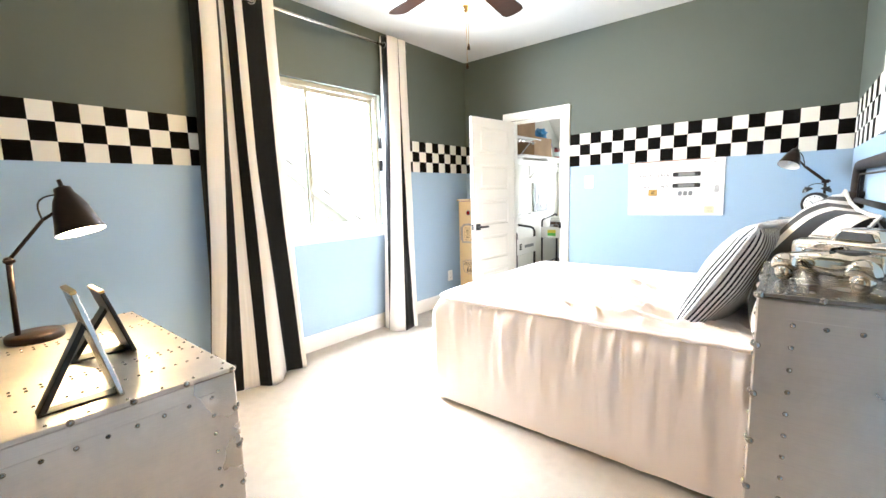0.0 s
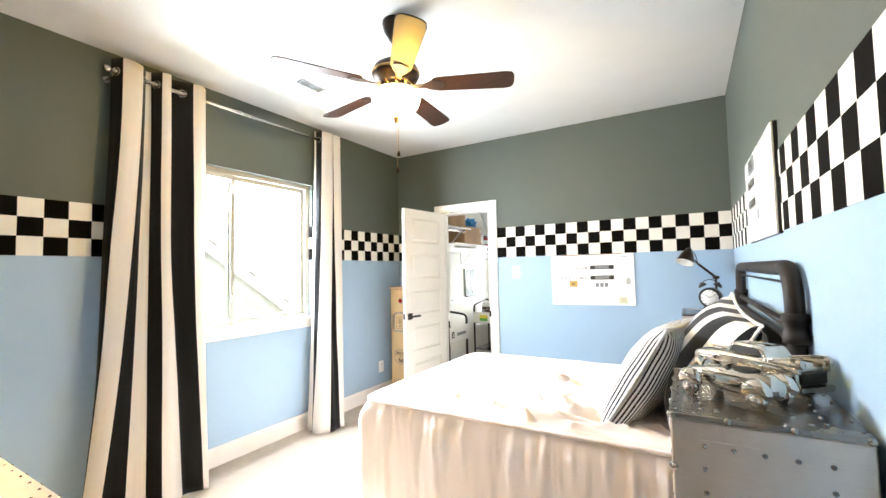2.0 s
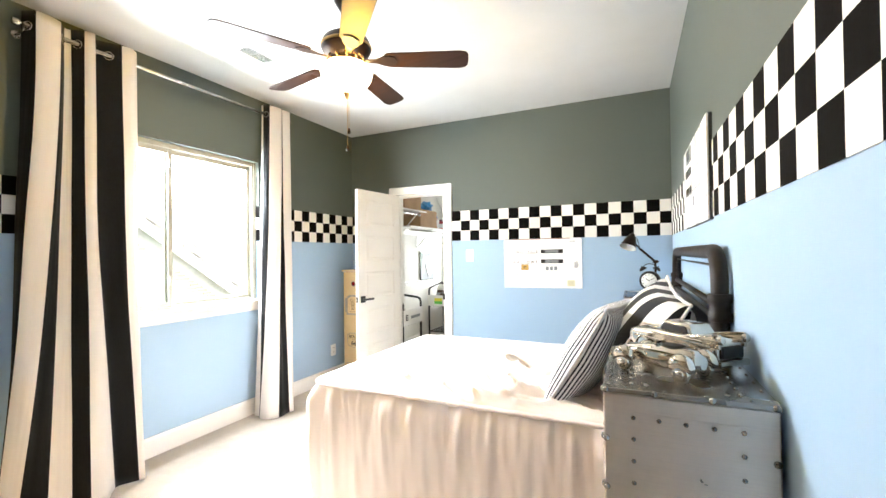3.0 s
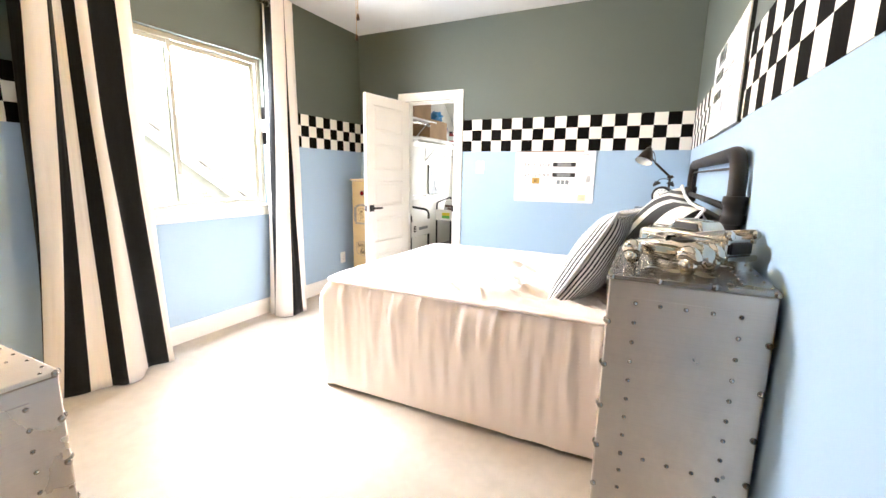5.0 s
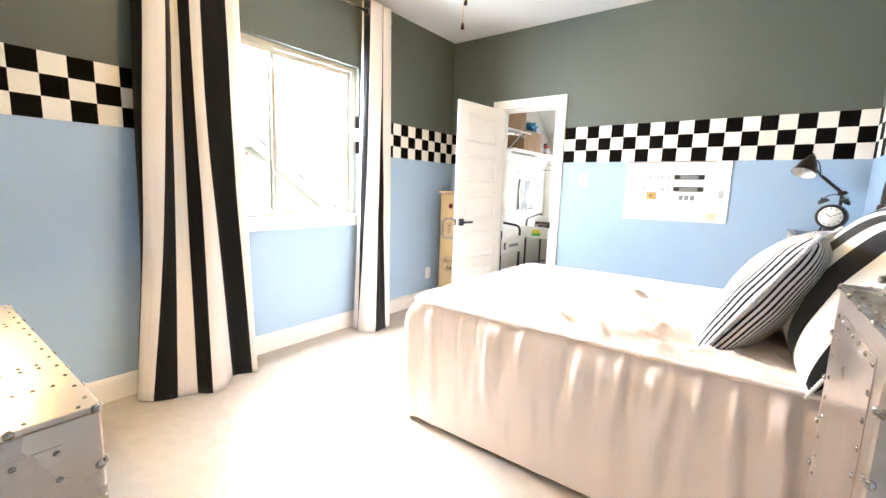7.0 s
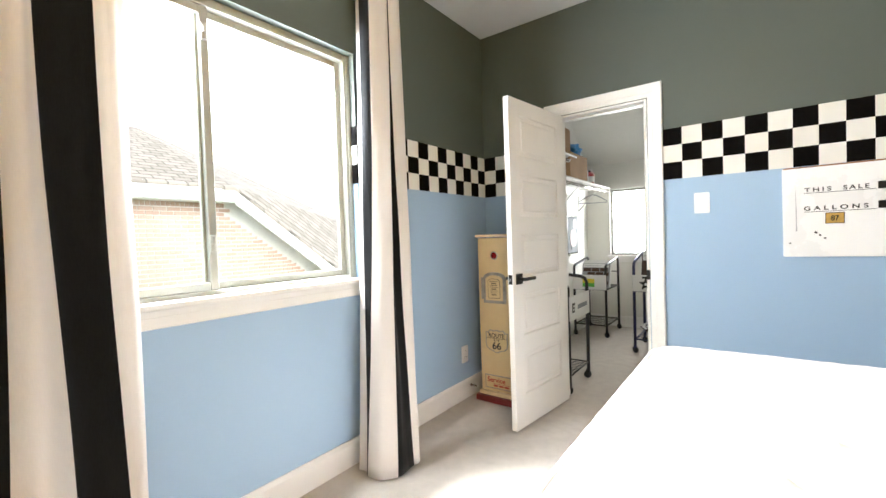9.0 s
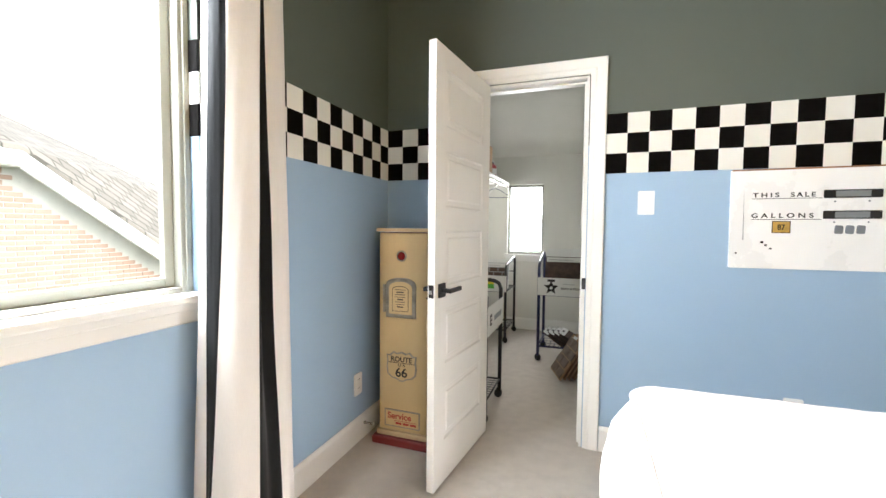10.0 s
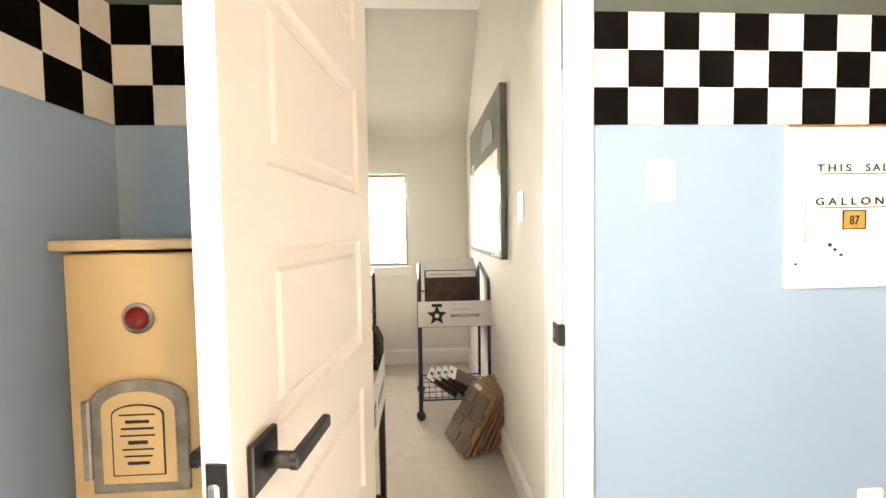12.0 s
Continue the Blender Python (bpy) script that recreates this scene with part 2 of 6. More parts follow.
DARKBRICK = surface("dark_brick_sample", (0.075, 0.045, 0.035), 0.85, vary=0.4, scale=20)
BLUEBAG = surface("blue_plastic", (0.03, 0.22, 0.52), 0.35, vary=0.2, scale=10)
REDPACK = surface("red_pack", (0.40, 0.05, 0.06), 0.45, vary=0.3, scale=30)
GREENLAB = surface("green_label", (0.10, 0.42, 0.06), 0.5, vary=0.1)
YELLOWLAB = surface("yellow_label", (0.70, 0.58, 0.04), 0.5, vary=0.1)
GREYPLATE = surface("weathered_grey_steel", (0.17, 0.19, 0.17), 0.20, 0.6, vary=0.3, scale=3, fine=60)
PINK = surface("pink_print", (0.60, 0.40, 0.38), 0.5, vary=0.15, scale=8)
GREYPRINT = surface("grey_print", (0.32, 0.33, 0.34), 0.5, vary=0.15, scale=8)
ROPE = surface("rope_trim", (0.62, 0.62, 0.64), 0.9, vary=0.3, scale=160, fine=300)
CLEAR = pane_glass()
MORTAR = surface("pale_mortar", (0.62, 0.58, 0.52), 0.95, vary=0.1)
BRICK = brick_material()
SHINGLE = shingle_material()
FASCIA = surface("cream_fascia", (0.82, 0.80, 0.76), 0.7, vary=0.04)
HAZE = glow("hazy_sky", (0.97, 0.985, 1.0), 10.0, (0, 0, 0))
LAWN = surface("lawn", (0.07, 0.10, 0.035), 0.95, vary=0.4, scale=3, fine=60, bump=0.8, depth=0.02)

# ---- mesh helpers ----


def bm_box(lo, hi, bevel=0.0, bm=None, seg=1):
    own = bmesh.new()
    bmesh.ops.create_cube(own, size=1.0)
    for v in own.verts:
        v.co = Vector([(a + b) / 2 + c * (b - a) for a, b, c in zip(lo, hi, v.co)])
    if bevel:
        bmesh.ops.bevel(own, geom=own.edges[:], offset=bevel, segments=seg, profile=0.6, affect="EDGES")
    return joined(bm, own)


def joined(bm, own):
    if bm is None:
        return own
    table = [bm.verts.new(v.co) for v in own.verts]
    own.verts.index_update()
    for f in own.faces:
        g = bm.faces.new([table[v.index] for v in f.verts])
        g.smooth = f.smooth
    own.free()
    return bm


def bm_lathe(profile, steps=28, m=None, bm=None, smooth=True):
    """Turns (radius, height) pairs round z."""
    own = bmesh.new()
    rings = []
    for r, z in profile:
        if r < 1e-5:
            rings.append([own.verts.new((0, 0, z))])
        else:
            rings.append([own.verts.new((r * math.cos(2 * math.pi * k / steps), r * math.sin(2 * math.pi * k / steps), z)) for k in range(steps)])
    for a, b in zip(rings, rings[1:]):
        for k in range(steps):
            j = (k + 1) % steps
            if len(a) == 1 and len(b) > 1:
                f = own.faces.new((a[0], b[k], b[j]))
            elif len(b) == 1 and len(a) > 1:
                f = own.faces.new((a[k], a[j], b[0]))
            elif len(a) > 1:
                f = own.faces.new((a[k], a[j], b[j], b[k]))
            else:
                continue
            f.smooth = smooth
    if m is not None:
        own.transform(m)
    bmesh.ops.recalc_face_normals(own, faces=own.faces[:])
    return joined(bm, own)


def bm_tube(points, radius, steps=10, bm=None, closed=False, caps=True):
    """Sweeps a circle along points without twisting it."""
    own = bmesh.new()
    pts = [Vector(p) for p in points]
    rings, side = [], None
    count = len(pts)
    for i, p in enumerate(pts):
        a = pts[i - 1] if i or closed else pts[i]
        b = pts[(i + 1) % count] if i < count - 1 or closed else pts[i]
        t = (b - a).normalized()
        if side is None:
            side = t.cross(Vector((0, 0, 1)) if abs(t.z) < 0.9 else Vector((0, 1, 0)))
        side = (side - t * side.dot(t)).normalized()
        over = side.cross(t).normalized()
        r = radius[i] if isinstance(radius, (list, tuple)) else radius
        rings.append([own.verts.new(p + r * (math.cos(w) * side + math.sin(w) * over)) for w in [2 * math.pi * k / steps for k in range(steps)]])
    pairs = list(zip(rings, rings[1:])) + ([(rings[-1], rings[0])] if closed else [])
    for a, b in pairs:
        for k in range(steps):
            own.faces.new((a[k], a[(k + 1) % steps], b[(k + 1) % steps], b[k])).smooth = True
    if caps and not closed:
        own.faces.new(rings[0]), own.faces.new(rings[-1][::-1])
    bmesh.ops.recalc_face_normals(own, faces=own.faces[:])
    return joined(bm, own)


def bm_cyl(a, b, r, steps=16, bm=None):
    return bm_tube([a, b], r, steps, bm)


def bm_poly(points, thick, m, bevel=0.0, bm=None):
    """A flat outline in x, y, thick along z, then moved by m."""
    own = bmesh.new()
    low = [own.verts.new((x, y, 0)) for x, y in points]
    high = [own.verts.new((x, y, thick)) for x, y in points]
    own.faces.new(low[::-1]), own.faces.new(high)
    k = len(points)
    for i in range(k):
        own.faces.new((low[i], low[(i + 1) % k], high[(i + 1) % k], high[i]))
    if bevel:
        bmesh.ops.bevel(own, geom=[e for e in own.edges], offset=bevel, segments=1, affect="EDGES")
    own.transform(m)
    bmesh.ops.recalc_face_normals(own, faces=own.faces[:])
    return joined(bm, own)


def rounded(w, h, r, steps=5):
    out = []
    for cx, cy, start in ((w / 2 - r, h / 2 - r, 0), (-w / 2 + r, h / 2 - r, 90), (-w / 2 + r, -h / 2 + r, 180), (w / 2 - r, -h / 2 + r, 270)):
        for k in range(steps + 1):
            a = radians(start + 90 * k / steps)
            out.append((cx + r * math.cos(a), cy + r * math.sin(a)))
    return out


def mesh_of(name, bm, material):
    me = bpy.data.meshes.new(name)
    bm.to_mesh(me)
    bm.free()
    me.materials.append(material)
    return me


def part(name, bm, material, parent, label=""):
    ob = new(name, mesh_of(name, bm, material))
    ob.parent = parent
    return tagged(ob, label)


def thing(name, label, category, place=(0, 0, 0), group="", kind=""):
    ob = new(name)
    ob.empty_display_size = 0.1
    ob.location = place
    return tagged(ob, label, category, group, kind)


def single(name, bm, material, label, category, group="", kind=""):
    return tagged(new(name, mesh_of(name, bm, material)), label, category, group, kind)


def setting(name, bm, material, label="", category=""):
    return tagged(new(name, mesh_of(name, bm, material)), label, category, kind="structure")


def facing(x, y, z, way):
    """A frame whose own x runs to the viewer's right, own y up and own z out of a wall that faces way: south, west, east."""
    turn = {"south": 0, "east": 90, "west": -90, "north": 180}[way]
    return Matrix.Translation((x, y, z)) @ Matrix.Rotation(radians(turn), 4, "Z") @ Matrix.Rotation(radians(90), 4, "X")


def letters(name, text, size, m, material, parent, depth=0.001, wide=1.0, align="LEFT", spacing=1.0):
    cu = bpy.data.curves.new(name, "FONT")
    cu.body, cu.size, cu.extrude, cu.align_x, cu.space_character = text, size, depth, align, spacing
    cu.offset = size * 0.022
    tmp = bpy.data.objects.new(name, cu)
    scene.collection.objects.link(tmp)
    me = bpy.data.meshes.new_from_object(tmp.evaluated_get(bpy.context.evaluated_depsgraph_get()))
    bpy.data.objects.remove(tmp)
    me.transform(m @ Matrix.Diagonal((wide, 1, 1, 1)))
    me.materials.clear()
    me.materials.append(material)
    ob = new(name, me)
    ob.parent = parent
    return ob


def plate(w, h, t, m, r=0.0, bevel=0.0, bm=None):
    pts = rounded(w, h, r) if r else [(-w / 2, -h / 2), (w / 2, -h / 2), (w / 2, h / 2), (-w / 2, h / 2)]
    return bm_poly(pts, t, m, bevel, bm)


def at(m, x=0.0, y=0.0, z=0.0):
    return m @ Matrix.Translation((x, y, z))

# ---- the room ----
W, E, S, N, TOP = -2.730, 0.606, -0.300, 4.312, 2.770
T = 0.12
BAND = (1.507, 1.818)
SQ = (BAND[1] - BAND[0]) / 3
DOOR = (-2.120, -1.530, 2.030)
WIN = (1.860, 2.960, 0.970, 2.205)
CW, CE, CN = -2.750, -1.488, 6.950
CWIN = (-2.462, -2.038, 0.905, 1.738)


def carpet_sheet():
    bm = bm_box((W - T, S - T, -0.12), (E + T, N, 0.0))
    bm_box((CW - T, N, -0.12), (CE + T, CN + T, 0.0), bm=bm)
    return bm


setting("floor", carpet_sheet(), CARPET, "pale beige cut-pile carpet, wall to wall", "floor")
setting("ceiling", bm_box((W - T, S - T, TOP), (E + T, N + T, TOP + 0.15)), CEILING, "white textured plaster ceiling", "ceiling")

# outer walls with their openings cut through
bm = bm_box((W - T, S - T, 0), (W, WIN[0], TOP))
bm_box((W - T, WIN[1], 0), (W, N + T, TOP), bm=bm)
bm_box((W - T, WIN[0], 0), (W, WIN[1], WIN[2]), bm=bm)
bm_box((W - T, WIN[0], WIN[3]), (W, WIN[1], TOP), bm=bm)
setting("wall_west", bm, WALL, "grey-green over pale blue painted wall with a window", "wall")
bm = bm_box((W, N, 0), (DOOR[0], N + T, TOP))
bm_box((DOOR[1], N, 0), (E + T, N + T, TOP), bm=bm)
bm_box((DOOR[0], N, DOOR[2]), (DOOR[1], N + T, TOP), bm=bm)
setting("wall_north", bm, WALL, "grey-green over pale blue painted wall with the closet doorway", "wall")
setting("wall_east", bm_box((E, S - T, 0), (E + T, N, TOP)), WALL, "grey-green over pale blue painted wall behind the bed", "wall")
# Never in view: closes the room, its taupe keeps blue fill off shadows.
setting("wall_south", bm_box((W, S - T, 0), (E, S, TOP)), TAUPE, "plain unseen south wall, taupe chosen to cut blue fill light", "wall")


def border(name, a, b, y0, u0, along, normal, sq=SQ):
    """A strip of painted squares from a to b; u0 is the count of squares at a."""
    p = 0.003
    if along == "y":
        lo, hi = (min(y0, y0 + normal * p), a, BAND[0]), (max(y0, y0 + normal * p), b, BAND[1])
    else:
        lo, hi = (a, min(y0, y0 + normal * p), BAND[0]), (b, max(y0, y0 + normal * p), BAND[1])
    bm = bm_box(lo, hi)
    uv = bm.loops.layers.uv.new("squares")
    for f in bm.faces:
        for lp in f.loops:
            c = lp.vert.co
            s = c.y if along == "y" else c.x
            lp[uv].uv = (u0 + (s - a) / sq + 0.0005, (c.z - BAND[0]) / SQ + 0.0005)
    setting(name, bm, CHECK, "black and cream chequered painted border", "border")


border("border_1", W, DOOR[0] - 0.09, N, 0.0, "x", -1)
border("border_2", DOOR[1] + 0.088, E - 0.003, N, 0.0, "x", -1, 0.1030)
border("border_3", WIN[1], N - 0.003, W, 1.0 - (N - WIN[1]) / SQ + 21, "y", 1)
border("border_4", S + 0.003, WIN[0], W, (S + 0.003 - 1.083) / 0.1057 + 40, "y", 1, 0.1057)
border("border_5", S + 0.003, N - 0.003, E, 41 - (N - S) / SQ + 8, "y", -1)
border("border_7", W - 0.050, W, WIN[1], 0.0, "x", -1)
border("border_6", W, E, S, 0.0, "x", 1)


def baseboard(name, a, b, y0, along, normal):
    d, h = 0.016, 0.135
    bm = bmesh.new()
    prof = [(0, 0), (d, 0), (d, h - 0.02), (d - 0.006, h - 0.006), (d - 0.009, h), (0, h)]
    ends = []
    for s in (a, b):
        ends.append([bm.verts.new((y0 + normal * o, s, z) if along == "y" else (s, y0 + normal * o, z)) for o, z in prof])
    k = len(prof)
    for i in range(k):
        bm.faces.new((ends[0][i], ends[0][(i + 1) % k], ends[1][(i + 1) % k], ends[1][i]))
    bm.faces.new(ends[0]), bm.faces.new(ends[1][::-1])
    bmesh.ops.recalc_face_normals(bm, faces=bm.faces[:])
    setting(name, bm, TRIM, "white painted baseboard", "baseboard")


baseboard("baseboard_1", S, N, W, "y", 1)
baseboard("baseboard_2", W + 0.016, DOOR[0] - 0.09, N, "x", -1)
baseboard("baseboard_3", DOOR[1] + 0.09, E - 0.016, N, "x", -1)
baseboard("baseboard_4", S, N, E, "y", -1)
baseboard("baseboard_5", W + 0.016, E - 0.016, S, "x", 1)
baseboard("baseboard_6", N + T, CN, CE, "y", -1)
baseboard("baseboard_7", N + T, CN, CW, "y", 1)
baseboard("baseboard_8", CW + 0.016, CE - 0.016, CN, "x", -1)

# closet shell with its sloping ceiling
KNEE, FOLD = 2.070, 6.130
bm = bm_box((CW - T, N + T, 0), (CW, CN + T, TOP))
setting("closet_wall_west", bm, CLOSET, "off-white closet wall", "wall")
setting("closet_wall_east", bm_box((CE, N + T, 0), (CE + T, CN + T, TOP)), CLOSET, "off-white closet wall", "wall")
bm = bm_box((CW, CN, 0), (CWIN[0], CN + T, KNEE + 0.1))
bm_box((CWIN[1], CN, 0), (CE, CN + T, KNEE + 0.1), bm=bm)
bm_box((CWIN[0], CN, 0), (CWIN[1], CN + T, CWIN[2]), bm=bm)
bm_box((CWIN[0], CN, CWIN[3]), (CWIN[1], CN + T, KNEE + 0.1), bm=bm)
setting("closet_wall_north", bm, CLOSET, "off-white closet knee wall with a small window", "wall")
side = [(N + T, TOP), (FOLD, TOP), (CN + T, KNEE - T * 0.84), (CN + T, KNEE + 0.15), (FOLD, TOP + 0.15), (N + T, TOP + 0.15)]
bm = bm_poly(side, CE - CW + 2 * T, Matrix(((0, 0, 1, CW - T), (1, 0, 0, 0), (0, 1, 0, 0), (0, 0, 0, 1))))
setting("closet_ceiling", bm, CLOSET, "off-white closet ceiling sloping down to the knee wall", "ceiling")
bm = bm_box((CW, N + T, 0), (DOOR[0], N + T + 0.004, TOP))
bm_box((DOOR[1], N + T, 0), (CE, N + T + 0.004, TOP), bm=bm)
bm_box((DOOR[0], N + T, DOOR[2]), (DOOR[1], N + T + 0.004, TOP), bm=bm)
setting("closet_wall_south", bm, CLOSET, "off-white closet wall round the doorway", "wall")

# doorway: jambs, stops and mitred casing
bm = bm_box((DOOR[0], N - 0.004, 0), (DOOR[0] + 0.014, N + T + 0.008, DOOR[2]), 0.002)
bm_box((DOOR[1] - 0.014, N - 0.004, 0), (DOOR[1], N + T + 0.008, DOOR[2]), 0.002, bm)
bm_box((DOOR[0] + 0.014, N - 0.004, DOOR[2] - 0.014), (DOOR[1] - 0.014, N + T + 0.008, DOOR[2]), 0.002, bm)
bm_box((DOOR[1] - 0.026, N + 0.040, 0), (DOOR[1] - 0.014, N + 0.075, DOOR[2] - 0.014), 0.003, bm)
bm_box((DOOR[0] + 0.014, N + 0.040, 0), (DOOR[0] + 0.026, N + 0.075, DOOR[2] - 0.014), 0.003, bm)
bm_box((DOOR[0] + 0.026, N + 0.040, DOOR[2] - 0.026), (DOOR[1] - 0.026, N + 0.075, DOOR[2] - 0.014), 0.003, bm)
setting("door_jamb", bm, TRIM, "white painted door jamb with stops", "door frame")


def casing(name, y, normal):
    cw = 0.088
    prof = [(0.005, 0.0), (0.005, 0.010), (0.012, 0.013), (0.030, 0.013), (0.036, 0.018), (cw - 0.006, 0.020), (cw, 0.014), (cw, 0.0)]
    bm = bmesh.new()
    rows = []
    for sx, sz, x, z in ((-1, 0, DOOR[0], 0.0), (-1, 1, DOOR[0], DOOR[2]), (1, 1, DOOR[1], DOOR[2]), (1, 0, DOOR[1], 0.0)):
        rows.append([bm.verts.new((x + sx * o, y + normal * d, z + sz * o)) for o, d in prof])
    for a, b in zip(rows, rows[1:]):
        for i in range(len(prof) - 1):
            bm.faces.new((a[i], a[i + 1], b[i + 1], b[i]))
    bm.faces.new(rows[0]), bm.faces.new(rows[-1][::-1])
    bmesh.ops.recalc_face_normals(bm, faces=bm.faces[:])
    setting(name, bm, TRIM, "white moulded door casing", "door casing")


casing("trim_1", N, -1)
casing("trim_2", N + T + 0.004, 1)


def strike_plate():
    ob = single("strike_plate", bm_box((DOOR[1] - 0.0165, N - 0.020, 0.885), (DOOR[1] + 0.0035, N + 0.034, 0.945), 0.002), BLACK,
                "black metal strike plate on the door jamb", "strike plate")
    part("strike_hole", bm_box((DOOR[1] - 0.018, N + 0.009, 0.903), (DOOR[1] - 0.0166, N + 0.023, 0.927)), PEWTER, ob)


strike_plate()


def panel_door():
    """Five-panel moulded leaf, hinged at its own origin and reaching along its own +x; own y is its thickness."""
    wide, high, thick = 0.668, 2.005, 0.035
    door = thing("door_1", "white five-panel moulded closet door standing open into the room", "door", (DOOR[0] + 0.020, N - 0.022, 0.014), kind="structure")
    door.rotation_euler = (0, 0, radians(-97.0))
    bm = bmesh.new()
    stile, rail = 0.105, 0.110
    ph = 0.254
    panels = []
    z = 0.200
    for _ in range(5):
        panels.append((z, z + ph))
        z += ph + rail
    cuts = [0.0] + [v for p in panels for v in p] + [high]
    for z0, z1 in zip(cuts[0::2], cuts[1::2]):
        bm_box((stile, 0, z0), (wide - stile, thick, z1), bm=bm)
    bm_box((0, 0, 0), (stile, thick, high), bm=bm)
    bm_box((wide - stile, 0, 0), (wide, thick, high), bm=bm)
    part("leaf_frame", bm, DOORPAINT, door)
    for z0, z1 in panels:
        pb = bmesh.new()
        for y, sgn in ((0.0, 1), (thick, -1)):
            steps = [(0.0, 0.0), (0.006, 0.006), (0.010, 0.008), (0.030, 0.008), (0.038, 0.003)]
            rings = []
            for inset, deep in steps:
                rings.append([pb.verts.new((x, y + sgn * deep, zz)) for x, zz in ((stile + inset, z0 + inset), (wide - stile - inset, z0 + inset), (wide - stile - inset, z1 - inset), (stile + inset, z1 - inset))])
            for a, b in zip(rings, rings[1:]):
                for i in range(4):
                    pb.faces.new((a[i], a[(i + 1) % 4], b[(i + 1) % 4], b[i]))
            pb.faces.new(rings[-1])
        bmesh.ops.recalc_face_normals(pb, faces=pb.faces[:])
        part("door_panel", pb, DOORPAINT, door)
    hx, hz = wide - 0.062, 0.915
    for y, sgn in ((0.0, -1), (thick, 1)):
        face = 0 if sgn < 0 else thick
        rose = part("rosette", bm_box((hx - 0.032, min(face, face + sgn * 0.009), hz - 0.032), (hx + 0.032, max(face, face + sgn * 0.009), hz + 0.032), 0.002), BLACK, door, "matt black square rosette")
        lev = bm_cyl((hx, face + sgn * 0.008, hz), (hx, face + sgn * 0.052, hz), 0.0105, 14)
        bm_box((hx - 0.112, min(face + sgn * 0.040, face + sgn * 0.054), hz - 0.010), (hx + 0.010, max(face + sgn * 0.040, face + sgn * 0.054), hz + 0.010), 0.003, lev)
        part("lever_handle", lev, BLACK, door, "matt black lever handle")
    lp = part("latch_plate", bm_box((wide - 0.001, 0.005, hz - 0.029), (wide + 0.002, 0.030, hz + 0.029), 0.001), BLACK, door, "black latch plate on the door edge")
    part("latch_bolt", bm_box((wide + 0.001, 0.011, hz - 0.011), (wide + 0.010, 0.024, hz + 0.009), 0.003), NICKEL, lp)
    for z in (0.18, 1.0, 1.82):
        part("hinge", bm_cyl((-0.004, -0.004, z - 0.045), (-0.004, -0.004, z + 0.045), 0.006, 10), BLACK, door, "black butt hinge")


panel_door()

# ---- window ----


def slider_window():
    y0, y1, z0, z1 = WIN
    x = W - T + 0.015
    win = thing("window_1", "two-light sliding window, white vinyl toned grey-tan for backlit shade, bright daylight behind", "window", (W - 0.08, (y0 + y1) / 2, z0), kind="structure")
    inv = Matrix.Translation(win.location).inverted()

    def put(name, bm, mat, parent=win, label=""):
        bm.transform(inv)
        return part(name, bm, mat, parent, label)

    f = 0.038
    bm = bm_box((x, y0, z0), (x + 0.06, y0 + f, z1), 0.003)
    bm_box((x, y1 - f, z0), (x + 0.06, y1, z1), 0.003, bm)
    bm_box((x, y0 + f, z0), (x + 0.06, y1 - f, z0 + f), 0.003, bm)
    bm_box((x, y0 + f, z1 - f), (x + 0.06, y1 - f, z1), 0.003, bm)
    bm_box((x + 0.060, y0, z0), (x + 0.066, y0 + 0.022, z1), 0.002, bm)
    bm_box((x + 0.060, y1 - 0.022, z0), (x + 0.066, y1, z1), 0.002, bm)
    put("window_frame", bm, VINYL)
    mid = 2.205
    for a, b, dx in ((y0 + f, mid + 0.022, 0.030), (mid - 0.022, y1 - f, 0.004)):
        s = 0.034
        bm = bm_box((x + dx, a, z0 + f), (x + dx + 0.024, a + s, z1 - f), 0.003)
        bm_box((x + dx, b - s, z0 + f), (x + dx + 0.024, b, z1 - f), 0.003, bm)
        bm_box((x + dx, a + s, z0 + f), (x + dx + 0.024, b - s, z0 + f + s), 0.003, bm)
        bm_box((x + dx, a + s, z1 - f - s), (x + dx + 0.024, b - s, z1 - f), 0.003, bm)
        put("sash", bm, VINYL)
        g = put("pane", bm_box((x + dx + 0.010, a + s, z0 + f + s), (x + dx + 0.014, b - s, z1 - f - s)), CLEAR, win)
        g.visible_shadow = False
    for z in (1.20, 2.06):
        bm = bm_box((x + 0.054, mid - 0.012, z - 0.035), (x + 0.066, mid + 0.012, z + 0.035), 0.004)
        bm_box((x + 0.064, mid - 0.007, z - 0.005), (x + 0.074, mid + 0.007, z + 0.022), 0.003, bm)
        put("latch", bm, VINYL, win, "sash latch in shade-toned vinyl")
    bm = bm_box((W - 0.048, y0 - 0.035, z0 - 0.004), (W + 0.042, y1 + 0.035, z0 + 0.020), 0.006, seg=2)
    put("window_sill", bm, TRIM, win, "white painted window stool")
    bm = bm_box((W, y0 - 0.02, z0 - 0.072), (W + 0.016, y1 + 0.02, z0 - 0.004), 0.004)
    bm_box((W + 0.016, y0 - 0.02, z0 - 0.030), (W + 0.022, y1 + 0.02, z0 - 0.004), 0.002, bm)
    put("apron", bm, TRIM, win, "white apron below the stool")


slider_window()


